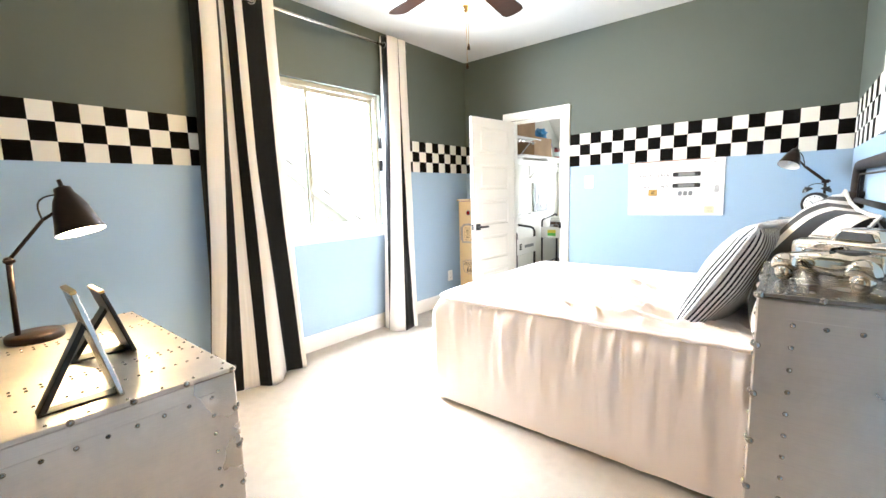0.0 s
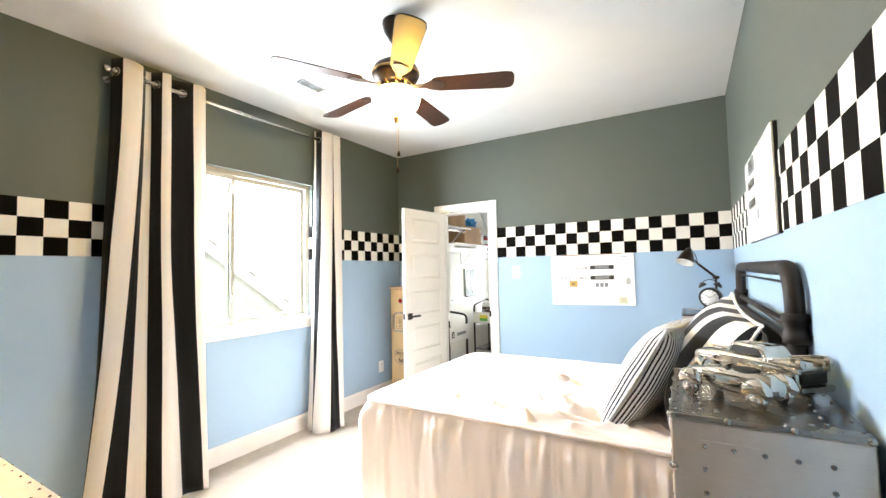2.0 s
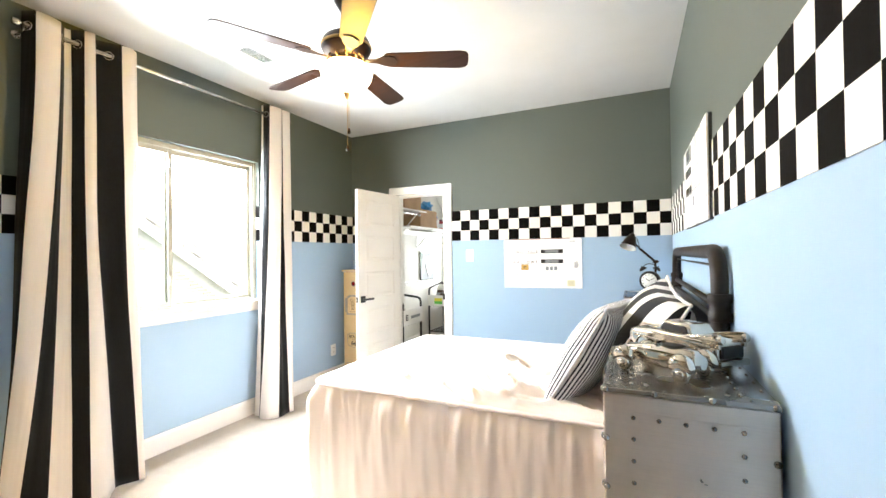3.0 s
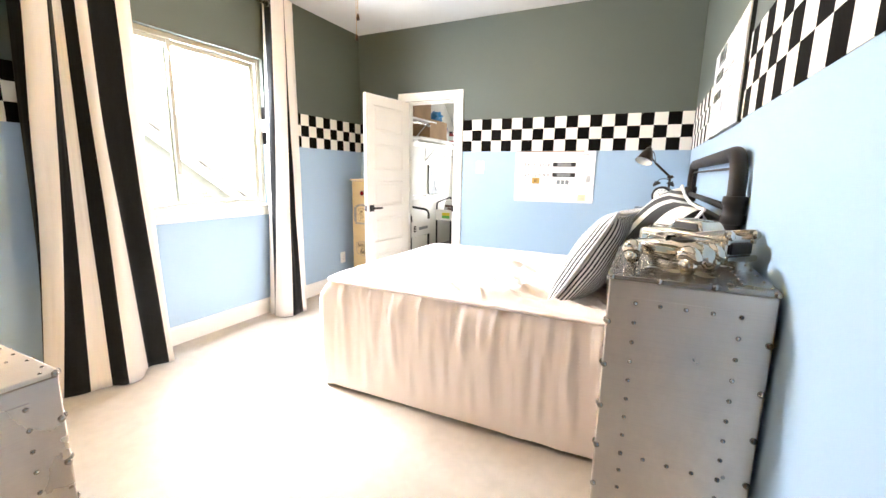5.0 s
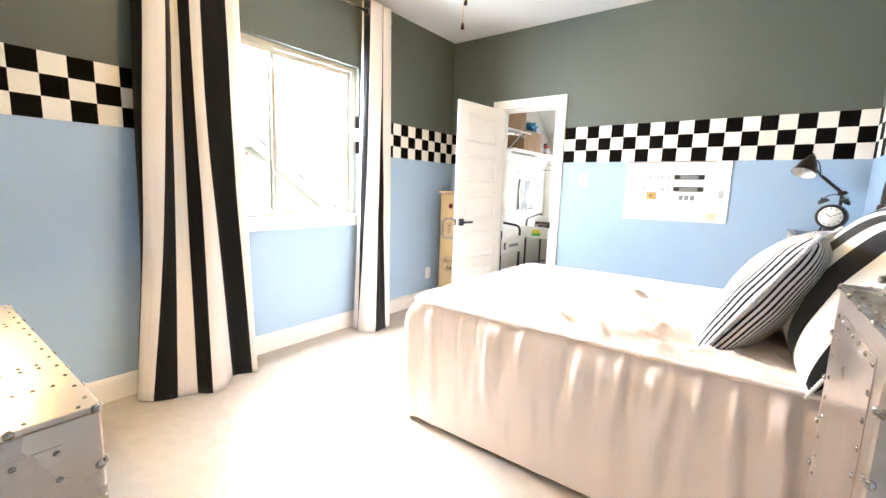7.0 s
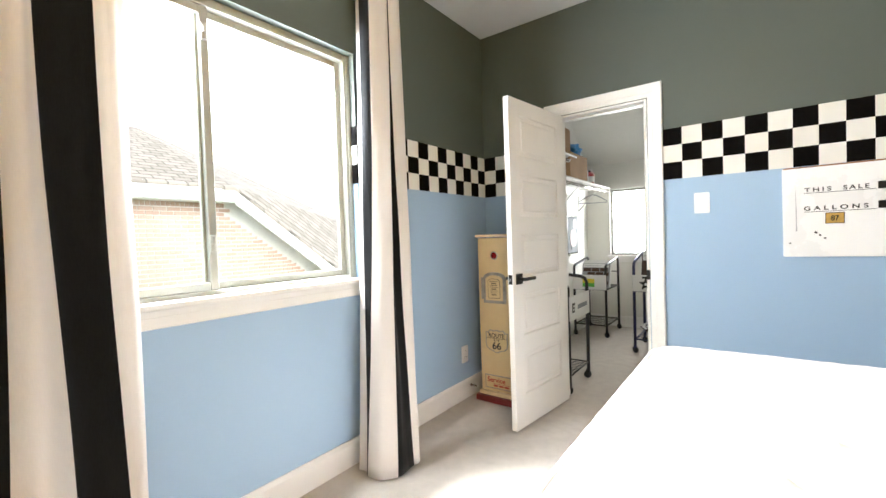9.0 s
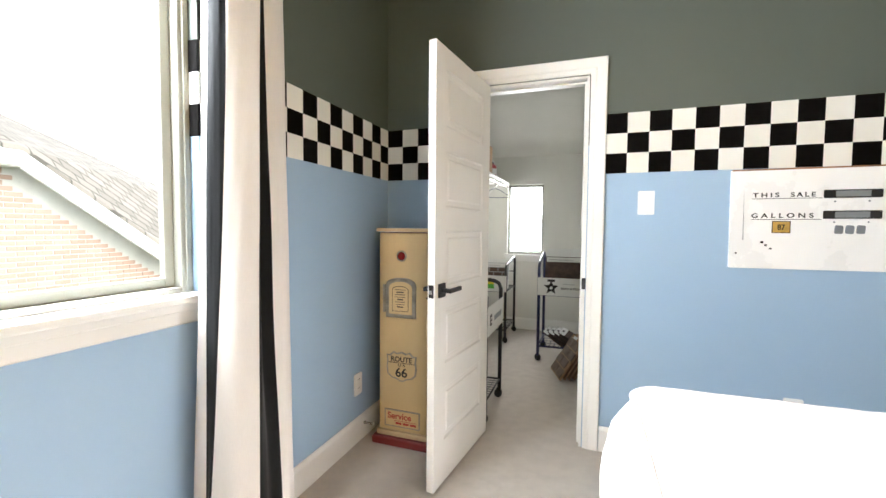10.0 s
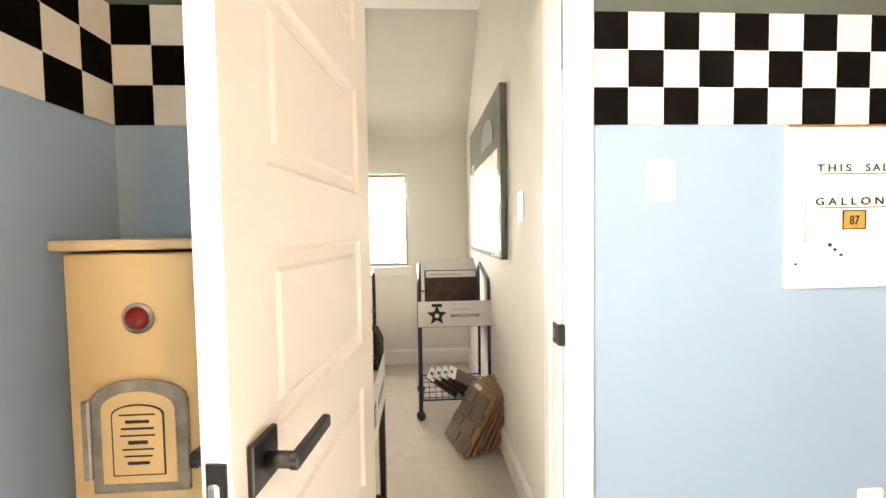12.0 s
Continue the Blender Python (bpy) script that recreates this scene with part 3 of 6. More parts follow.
def closet_window():
    x0, x1, z0, z1 = CWIN
    win = thing("window_2", "small white single-hung closet window, glaring daylight behind", "window", ((x0 + x1) / 2, CN + 0.05, z0), kind="structure")
    inv = Matrix.Translation(win.location).inverted()

    def put(name, bm, mat, label=""):
        bm.transform(inv)
        return part(name, bm, mat, win, label)

    y, f = CN + 0.045, 0.026
    bm = bm_box((x0, y, z0), (x0 + f, y + 0.05, z1), 0.003)
    bm_box((x1 - f, y, z0), (x1, y + 0.05, z1), 0.003, bm)
    bm_box((x0 + f, y, z0), (x1 - f, y + 0.05, z0 + f), 0.003, bm)
    bm_box((x0 + f, y, z1 - f), (x1 - f, y + 0.05, z1), 0.003, bm)
    put("window_frame", bm, VINYL)
    put("meeting_rail", bm_box((x0 + f, y + 0.014, 1.306), (x1 - f, y + 0.034, 1.324), 0.003), TRIM)
    for a, b in ((z0 + f, 1.306), (1.324, z1 - f)):
        put("pane", bm_box((x0 + f, y + 0.022, a), (x1 - f, y + 0.026, b)), CLEAR).visible_shadow = False
    put("window_sill", bm_box((x0 - 0.03, CN - 0.035, z0 - 0.024), (x1 + 0.03, CN + 0.045, z0), 0.005), TRIM, "white window stool")
    put("apron", bm_box((x0 - 0.015, CN - 0.014, z0 - 0.085), (x1 + 0.015, CN, z0 - 0.024), 0.003), TRIM)


closet_window()

# ---- fixtures on walls and ceiling ----


def switch_plate(x, y, z, way, label, name="light_switch"):
    m = facing(x, y, z, way)
    ob = thing(name, label, "light switch", (x, y, z))
    inv = Matrix.Translation((x, y, z)).inverted()
    part("wall_plate", plate(0.078, 0.122, 0.006, inv @ m, 0.006, 0.0015), SWITCH, ob)
    part("rocker", plate(0.034, 0.068, 0.004, at(inv @ m, 0, 0, 0.006), 0.003, 0.001), SWITCH, ob)
    return ob


def outlet_plate(x, y, z, way, label):
    m = facing(x, y, z, way)
    ob = thing("wall_outlet", label, "outlet", (x, y, z))
    inv = Matrix.Translation((x, y, z)).inverted()
    part("wall_plate", plate(0.078, 0.122, 0.006, inv @ m, 0.006, 0.0015), SWITCH, ob)
    for dy in (-0.024, 0.024):
        sock = part("socket", plate(0.034, 0.030, 0.003, at(inv @ m, 0, dy, 0.006), 0.010), SWITCH, ob)
        slot = bmesh.new()
        for dx in (-0.007, 0.007):
            plate(0.003, 0.009, 0.0006, at(inv @ m, dx, dy + 0.003, 0.009), bm=slot)
        part("slots", slot, INK, sock)


switch_plate(-1.241, N, 1.350, "south", "white rocker light switch beside the doorway")
switch_plate(CE, 4.945, 1.318, "west", "white rocker light switch on the closet wall")
outlet_plate(W, 3.943, 0.325, "east", "white duplex outlet low on the blue wall")
outlet_plate(-0.580, N, 0.353, "south", "white duplex outlet low on the wall behind the bed")


def door_stop():
    ob = thing("door_stop", "small spring door stop with white tip on the baseboard", "door stop", (W + 0.016, 3.99, 0.085))
    pts = [(0.004 + 0.055 * k / 60, 0.006 * math.cos(k * 0.9), 0.006 * math.sin(k * 0.9)) for k in range(61)]
    part("spring", bm_tube(pts, 0.0014, 6), NICKEL, ob)
    part("base", bm_cyl((0, 0, 0), (0.006, 0, 0), 0.010, 14), NICKEL, ob)
    part("rubber_tip", bm_cyl((0.058, 0, 0), (0.072, 0, 0), 0.008, 14), SWITCH, ob)


door_stop()


def ceiling_vent():
    x0, x1, y0, y1 = -2.125, -1.980, 2.215, 2.485
    ob = thing("ceiling_vent", "white stamped-steel louvred ceiling register", "vent", ((x0 + x1) / 2, (y0 + y1) / 2, TOP))
    inv = Matrix.Translation(ob.location).inverted()

    def put(name, bm, mat):
        bm.transform(inv)
        return part(name, bm, mat, ob)

    f = 0.020
    bm = bm_box((x0, y0, TOP - 0.007), (x0 + f, y1, TOP), 0.002)
    bm_box((x1 - f, y0, TOP - 0.007), (x1, y1, TOP), 0.002, bm)
    bm_box((x0 + f, y0, TOP - 0.007), (x1 - f, y0 + f, TOP), 0.002, bm)
    bm_box((x0 + f, y1 - f, TOP - 0.007), (x1 - f, y1, TOP), 0.002, bm)
    put("frame", bm, TRIM)
    put("backing", bm_box((x0 + f, y0 + f, TOP - 0.0012), (x1 - f, y1 - f, TOP - 0.0004)), BLACK)
    for k in range(9):
        x = x0 + f + 0.007 + k * 0.0115
        sl = bmesh.new()
        bm_poly([(-0.006, 0), (0.005, -0.0055), (0.006, -0.0045), (-0.005, 0.001)], y1 - y0 - 2 * f, Matrix(((1, 0, 0, x), (0, 0, 1, y0 + f), (0, 1, 0, TOP - 0.0026), (0, 0, 0, 1))), bm=sl)
        put("slat", sl, TRIM)


ceiling_vent()

# ---- outdoors ----


def haze_wall():
    """The bright hazy sky above the horizon, a ring far off."""
    bm = bmesh.new()
    k, r = 48, 90.0
    ring = [[bm.verts.new((r * math.cos(2 * math.pi * i / k), r * math.sin(2 * math.pi * i / k), z)) for i in range(k)] for z in (-3.2, 75.0)]
    for i in range(k):
        j = (i + 1) % k
        bm.faces.new((ring[0][j], ring[0][i], ring[1][i], ring[1][j]))
    setting("backdrop", bm, HAZE, "bright white hazy sky", "sky")


haze_wall()
setting("ground", bm_box((-400, -400, -3.3), (400, 400, -3.2)), LAWN, "green lawn between the houses", "ground")


def neighbour_house():
    house = thing("neighbour_house", "sunlit tan brick house with a shingled roof and cream fascia", "house", (-9.0, 4.0, -3.2))
    inv = Matrix.Translation(house.location).inverted()
    x = -9.0
    out = [(-6.0, -3.2), (8.6, -3.2), (8.6, -0.25), (5.3, 2.15), (-6.0, 2.15)]
    m = Matrix(((0, 0, 1, x - 0.25), (1, 0, 0, 0), (0, 1, 0, 0), (0, 0, 0, 1)))
    wall = part("wall", bm_poly(out, 0.25, inv @ m), MORTAR, house)

    def roof(points, name):
        bm = bmesh.new()
        uv = bm.loops.layers.uv.new("courses")
        lo = [bm.verts.new(Vector(p)) for p in points]
        hi = [bm.verts.new(Vector(p) + Vector((0, 0, 0.06))) for p in points]
        bm.faces.new(lo[::-1]), bm.faces.new(hi)
        for i in range(len(points)):
            j = (i + 1) % len(points)
            bm.faces.new((lo[i], lo[j], hi[j], hi[i]))
        for fc in bm.faces:
            for lp in fc.loops:
                c = lp.vert.co
                lp[uv].uv = (c.y, math.hypot(c.x + 9.0, c.z - 2.2) if abs(c.x + 9) > 0.5 else c.z * 0.2)
        bm.transform(inv)
        part(name, bm, SHINGLE, house)

    roof([(x + 0.35, -6.0, 2.20), (x + 0.35, 5.3, 2.20), (-12.0, 4.85, 3.85), (-12.0, -6.0, 3.85)], "roof")
    roof([(x + 0.35, 5.3, 2.20), (x + 0.35, 8.9, -0.42), (-12.0, 11.4, 1.55), (-12.0, 4.85, 3.85)], "roof")
    bm = bm_box((x + 0.30, -6.0, 2.00), (x + 0.36, 5.3, 2.19))
    bm_box((x, -6.0, 1.98), (x + 0.30, 5.3, 2.01), bm=bm)
    bm.transform(inv)
    part("eave_fascia", bm, FASCIA, house)
    run = Vector((0, 3.6, -2.62))
    a = Vector((x + 0.30, 5.3, 2.19))
    bm = bmesh.new()
    up = Vector((0, 0, -0.24))
    v = [bm.verts.new(p) for p in (a, a + run, a + run + up, a + up)]
    w = [bm.verts.new(p.co + Vector((0.06, 0, 0))) for p in v]
    bm.faces.new(v), bm.faces.new(w[::-1])
    for i in range(4):
        bm.faces.new((v[i], v[(i + 1) % 4], w[(i + 1) % 4], w[i]))
    bmesh.ops.recalc_face_normals(bm, faces=bm.faces[:])
    bm.transform(inv)
    part("rake_fascia", bm, FASCIA, house)
    return house, wall, inv


HOUSE, HOUSE_WALL, HOUSE_INV = neighbour_house()
# ---- curtains ----


def glide(keys, u, at_u):
    """A smooth run through keys (position, across, along) at at_u."""
    k = 0
    while k < len(u) - 2 and at_u > u[k + 1]:
        k += 1
    f = (at_u - u[k]) / (u[k + 1] - u[k])
    out = []
    for c in (0, 1):
        p = [key[c] for key in keys]
        m0 = (p[k + 1] - p[k - 1]) / (u[k + 1] - u[k - 1]) if k else (p[1] - p[0]) / (u[1] - u[0])
        m1 = (p[k + 2] - p[k]) / (u[k + 2] - u[k]) if k + 2 < len(u) else (p[k + 1] - p[k]) / (u[k + 1] - u[k])
        w = u[k + 1] - u[k]
        out.append((2 * f ** 3 - 3 * f * f + 1) * p[k] + (f ** 3 - 2 * f * f + f) * w * m0 + (3 * f * f - 2 * f ** 3) * p[k + 1] + (f ** 3 - f * f) * w * m1)
    return out


def curtain(folds, first, label, seed):
    """Grommet-top panel. folds: stripe count, then (off the rod, along the wall) at the heading and (off the wall, along the wall) at the hem; first: 0 starts on a dark stripe."""
    rnd = random.Random(seed)
    z0, z1, rod_x = 0.012, 2.705, W + 0.100
    u = [f[0] for f in folds]
    head, hem = [(rod_x + f[1], f[2]) for f in folds], [(W + f[3], f[4]) for f in folds]
    cols, rows = int(u[-1] * 14), 48
    ob = thing("curtain", label, "curtain", (rod_x, (head[0][1] + head[-1][1]) / 2, 0), "curtains at the window")
    bm = bmesh.new()
    uv = bm.loops.layers.uv.new("weave")
    shift = rnd.uniform(0, 50)
    grid, tex = [], {}
    for j in range(rows + 1):
        h = j / rows
        drop = (1 - h) ** 1.75
        line = []
        for i in range(cols + 1):
            q = u[-1] * i / cols
            (xa, ya), (xb, yb) = glide(head, u, q), glide(hem, u, q)
            x = xa * (1 - drop) + xb * drop + 0.012 * drop * noise.noise(Vector((q * 1.7, h * 2.2, shift)))
            x += 0.0035 * noise.noise(Vector((q * 5.0, h * 7.0, shift + 9)))
            y = ya * (1 - drop) + yb * drop + 0.012 * math.sin(math.pi * h) * noise.noise(Vector((q * 0.9, h * 2.6, shift + 4)))
            v = bm.verts.new((max(x, W + 0.024), y, z0 + (z1 - z0) * h + 0.004 * drop * math.sin(q * 2.1)))
            tex[v] = ((q + first) / 2 + 0.012 * noise.noise(Vector((q, h * 3, shift))), h)
            line.append(v)
        grid.append(line)
    for a, b in zip(grid, grid[1:]):
        for i in range(cols):
            bm.faces.new((a[i], a[i + 1], b[i + 1], b[i])).smooth = True
    for f in bm.faces:
        for lp in f.loops:
            lp[uv].uv = tex[lp.vert]
    bm.transform(Matrix.Translation(-ob.location))
    cloth = part("cloth", bm, CURTAIN, ob)
    thick = cloth.modifiers.new("thickness", "SOLIDIFY")
    thick.thickness, thick.offset = 0.003, 0.0
    last = None
    for i in range(1, 400):
        a, b = glide(head, u, u[-1] * (i - 1) / 400), glide(head, u, u[-1] * i / 400)
        if (a[0] - rod_x) * (b[0] - rod_x) < 0 and (last is None or abs(b[1] - last) > 0.02):
            last = b[1]
            g = bm_tube([(0.024 * math.cos(t), 0.0, 0.024 * math.sin(t)) for t in [2 * math.pi * q / 16 for q in range(16)]], 0.004, 6, closed=True)
            lie = math.degrees(math.atan2(b[0] - a[0], b[1] - a[1]))
            g.transform(Matrix.Translation((rod_x - ob.location.x, b[1] - ob.location.y, 2.622)) @ Matrix.Rotation(radians(90 - lie), 4, "Z"))
            part("grommet", g, NICKEL, ob, "nickel grommet")
    return ob


curtain([(0, -0.035, 1.350, 0.090, 1.262), (1, 0.035, 1.385, 0.133, 1.222), (1.5, 0.042, 1.440, 0.172, 1.246), (2, 0.015, 1.500, 0.207, 1.276), (3, -0.035, 1.535, 0.266, 1.376),
         (4, -0.030, 1.565, 0.302, 1.467), (5, 0.030, 1.605, 0.357, 1.530), (5.5, 0.042, 1.650, 0.340, 1.605), (6, -0.025, 1.675, 0.242, 1.700), (7, 0.030, 1.800, 0.280, 1.809),
         (7.5, 0.042, 1.850, 0.281, 1.843), (8, 0.010, 1.895, 0.230, 1.852)], 0, "black and off-white striped linen curtain gathered beside the window", 3)
curtain([(0, -0.045, 2.945, 0.090, 2.815), (1, -0.025, 2.945, 0.140, 2.822), (2, 0.028, 2.970, 0.165, 2.808), (2.5, 0.042, 3.035, 0.245, 2.815), (3, 0.030, 3.102, 0.298, 2.878),
         (3.5, -0.030, 3.098, 0.305, 2.940), (4, 0.030, 3.108, 0.298, 3.000), (4.5, 0.042, 3.165, 0.300, 3.030), (5, 0.020, 3.210, 0.290, 3.060), (6, -0.040, 3.200, 0.225, 3.078)],
        1, "narrower black and off-white striped linen curtain near the corner", 8)


def curtain_rod():
    x, z = W + 0.100, 2.622
    ob = thing("curtain_rod", "brushed nickel curtain rod with end caps on wall brackets", "curtain rod", (x, 2.3, z))
    inv = Matrix.Translation(ob.location).inverted()
    for name, bm in (("rod", bm_cyl((x, 1.335, z), (x, 3.185, z), 0.0125, 16)),
                     ("finial", bm_lathe([(0, 0), (0.017, 0.002), (0.019, 0.02), (0.017, 0.038), (0, 0.04)], 16, Matrix.Translation((x, 1.340, z)) @ Matrix.Rotation(radians(90), 4, "X"))),
                     ("finial", bm_lathe([(0, 0), (0.017, 0.002), (0.019, 0.02), (0.017, 0.038), (0, 0.04)], 16, Matrix.Translation((x, 3.180, z)) @ Matrix.Rotation(radians(-90), 4, "X")))):
        bm.transform(inv)
        part(name, bm, NICKEL, ob)
    for y in (1.352, 3.172):
        bm = bm_tube([(W + 0.004, y, z - 0.03), (x - 0.02, y, z - 0.03), (x, y, z - 0.014)], 0.006, 8)
        bm_lathe([(0, 0), (0.022, 0), (0.022, 0.005), (0, 0.006)], 16, Matrix.Translation((W, y, z - 0.03)) @ Matrix.Rotation(radians(90), 4, "Y"), bm)
        bm.transform(inv)
        part("bracket", bm, NICKEL, ob)


curtain_rod()

# ---- ceiling fan ----


def ceiling_fan():
    cx, cy = -1.06, 2.06
    fan = thing("ceiling_fan", "bronze five-blade ceiling fan with a lit frosted bowl light", "ceiling fan", (cx, cy, TOP))
    part("canopy", bm_lathe([(0, 0), (0.068, 0), (0.070, -0.02), (0.060, -0.06), (0.040, -0.095), (0.028, -0.115), (0.020, -0.125), (0, -0.125)]), BRONZE, fan)
    part("downrod", bm_cyl((0, 0, -0.12), (0, 0, -0.235), 0.013), BRONZE, fan)
    part("motor_housing", bm_lathe([(0, -0.225), (0.040, -0.228), (0.085, -0.240), (0.118, -0.262), (0.130, -0.290), (0.130, -0.312), (0.118, -0.335), (0.095, -0.352), (0.080, -0.375), (0, -0.375)], 36), BRONZE, fan)
    part("brass_band", bm_lathe([(0.1305, -0.293), (0.134, -0.297), (0.134, -0.305), (0.1305, -0.309)], 36), BRASS, fan, "antique brass band")
    fit = part("light_fitter", bm_lathe([(0, -0.370), (0.082, -0.372), (0.096, -0.385), (0.100, -0.402), (0, -0.402)], 36), BRASS, fan, "antique brass light fitter")
    for k in range(12):
        a = 2 * math.pi * k / 12
        bm = bm_tube([(0.083 * math.cos(a), 0.083 * math.sin(a), -0.350), (0.100 * math.cos(a + 0.1), 0.100 * math.sin(a + 0.1), -0.368), (0.092 * math.cos(a + 0.2), 0.092 * math.sin(a + 0.2), -0.386)], 0.005, 6)
        part("scroll", bm, BRASS, fit)
    shell = bm_lathe([(0.112, -0.400), (0.130, -0.418), (0.134, -0.440), (0.124, -0.475), (0.098, -0.508), (0.060, -0.532), (0.015, -0.540)], 36)
    bowl = part("bowl_shade", shell, BOWL, fan, "glowing frosted glass bowl")
    bowl.visible_shadow = False
    part("finial", bm_lathe([(0, -0.536), (0.016, -0.538), (0.019, -0.546), (0.010, -0.556), (0.012, -0.564), (0.005, -0.574), (0, -0.576)], 16), BRASS, fan)
    for x, y, low in ((0.022, -0.012, -0.765), (-0.012, 0.020, -0.845)):
        ch = part("pull_chain", bm_cyl((x, y, -0.545), (x, y, low + 0.03), 0.0016, 6), BRASS, fan)
        part("pull_knob", bm_lathe([(0, 0.032), (0.004, 0.030), (0.008, 0.012), (0.007, 0.002), (0, 0)], 12, Matrix.Translation((x, y, low))), BLADE, ch)
    for k in range(5):
        a = radians(25 + 72 * k)
        turn = Matrix.Rotation(a, 4, "Z") @ Matrix.Translation((0, 0, -0.372)) @ Matrix.Rotation(radians(-12), 4, "X")
        out = [(0.205, -0.046), (0.23, -0.056), (0.60, -0.068), (0.632, -0.060), (0.645, -0.040), (0.648, 0.0), (0.645, 0.040), (0.632, 0.060), (0.60, 0.068), (0.23, 0.056), (0.205, 0.046)]
        blade = part("blade", bm_poly(out, 0.007, turn, 0.0015), BLADE, fan, "dark walnut blade")
        arm = bm_poly([(0.075, -0.012), (0.16, -0.015), (0.20, -0.040), (0.255, -0.036), (0.27, 0.0), (0.255, 0.036), (0.20, 0.040), (0.16, 0.015), (0.075, 0.012)], 0.005, at(turn, 0, 0, -0.0055), 0.001)
        part("blade_iron", arm, BRONZE, blade, "bronze blade iron")
    return fan


ceiling_fan()

# ---- riveted metal furniture ----


def rivet_mesh(r=0.0075):
    bm = bm_lathe([(r, 0), (r * 0.94, r * 0.32), (r * 0.62, r * 0.68), (0, r * 0.82)], 10)
    return mesh_of("rivet", bm, RIVET)


RIVETS = {"big": rivet_mesh(0.0085), "small": rivet_mesh(0.0058), "tiny": rivet_mesh(0.0042)}


def rivet(parent, place, normal, size):
    ob = new("rivet", RIVETS[size])
    ob.parent = parent
    ob.matrix_basis = Matrix.Translation(place) @ Vector(normal).to_track_quat("Z", "Y").to_matrix().to_4x4() @ Matrix.Rotation(random.random() * 6, 4, "Z")


def spread(a, b, step):
    k = max(1, round(abs(b - a) / step))
    return [a + (b - a) * i / k for i in range(k + 1)]


def aviator_chest(name, label, category, x0, x1, y0, y1, high, faces, group="", sheet=ALUTOP):
    """A chest sheathed in riveted aluminium. faces: which sides carry their rivets, and to which depth from the top."""
    chest = thing(name, label, category, ((x0 + x1) / 2, (y0 + y1) / 2, 0), group)
    hx, hy = (x1 - x0) / 2, (y1 - y0) / 2
    part("body", bm_box((-hx, -hy, 0.03), (hx, hy, high - 0.012), 0.004), ALU, chest)
    part("plinth", bm_box((-hx + 0.02, -hy + 0.02, 0), (hx - 0.02, hy - 0.02, 0.03)), BLACK, chest)
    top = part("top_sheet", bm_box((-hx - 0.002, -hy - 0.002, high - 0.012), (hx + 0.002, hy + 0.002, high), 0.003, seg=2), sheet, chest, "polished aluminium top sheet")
    inset = 0.068
    for face, low in faces:
        if face in ("south", "north"):
            n, y = ((0, -1, 0), -hy) if face == "south" else ((0, 1, 0), hy)
            pl = lambda s, z, y=y: (s, y, z)
            half = hx
        else:
            n, x = ((1, 0, 0), hx) if face == "east" else ((-1, 0, 0), -hx)
            pl = lambda s, z, x=x: (x, s, z)
            half = hy
        nx = Vector(n)
        lo, hi = pl(-half + 0.058, 0.10), pl(half - 0.058, high - 0.055)
        outer = [c + 0.0015 * q for c, q in zip(hi, n)]
        inner = [c - 0.001 * q for c, q in zip(lo, n)]
        own = bm_box([min(a, b) for a, b in zip(inner, outer)], [max(a, b) for a, b in zip(inner, outer)])
        part("panel_sheet", own, ALU, chest)
        for s in (-half + 0.006, half - 0.008):
            for z in spread(high - 0.006, low, 0.122):
                rivet(chest, Vector(pl(s, z)), n, "big")
        for s in spread(-half + 0.115, half - 0.008, 0.118):
            rivet(chest, Vector(pl(s, high - 0.006)), n, "big")
        for s in (-half + inset, half - inset):
            for z in spread(high - inset - 0.052, low, 0.052):
                rivet(chest, Vector(pl(s, z)) + nx * 0.0012, n, "small")
        for z in (high - inset, high - 0.495):
            if z > low:
                for s in spread(-half + inset, half - inset, 0.056):
                    rivet(chest, Vector(pl(s, z)) + nx * 0.0012, n, "small")
    for x in (-hx + 0.012, hx - 0.012):
        for y in spread(-hy + 0.03, hy - 0.03, 0.075):
            rivet(top, (x, y, high), (0, 0, 1), "tiny")
    for y in (-hy + 0.012, hy - 0.012):
        for x in spread(-hx + 0.05, hx - 0.05, 0.075):
            rivet(top, (x, y, high), (0, 0, 1), "tiny")
    return chest, top


_, desk_top = aviator_chest("metal_dresser", "riveted brushed aluminium dresser holding a lamp and photo frames", "dresser", -1.92, -0.92, -0.24, 0.700, 0.805, (("east", 0.10), ("north", 0.35)))
for dx in (-0.235, -0.205, 0.190, 0.215, 0.345):
    for y in spread(-0.05, 0.43, 0.030):
        rivet(desk_top, (dx, y, 0.805), (0, 0, 1), "tiny")
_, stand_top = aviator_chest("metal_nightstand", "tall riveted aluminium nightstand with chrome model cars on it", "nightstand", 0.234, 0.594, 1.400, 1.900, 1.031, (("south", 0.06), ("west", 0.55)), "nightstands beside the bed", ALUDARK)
for x in (-0.115, 0.115):
    for y in spread(-0.20, 0.20, 0.05):
        rivet(stand_top, (x, y, 1.031), (0, 0, 1), "small")
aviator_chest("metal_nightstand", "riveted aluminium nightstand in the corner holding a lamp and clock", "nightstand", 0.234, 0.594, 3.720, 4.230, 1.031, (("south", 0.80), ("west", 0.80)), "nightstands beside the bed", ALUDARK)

# ---- lamps ----


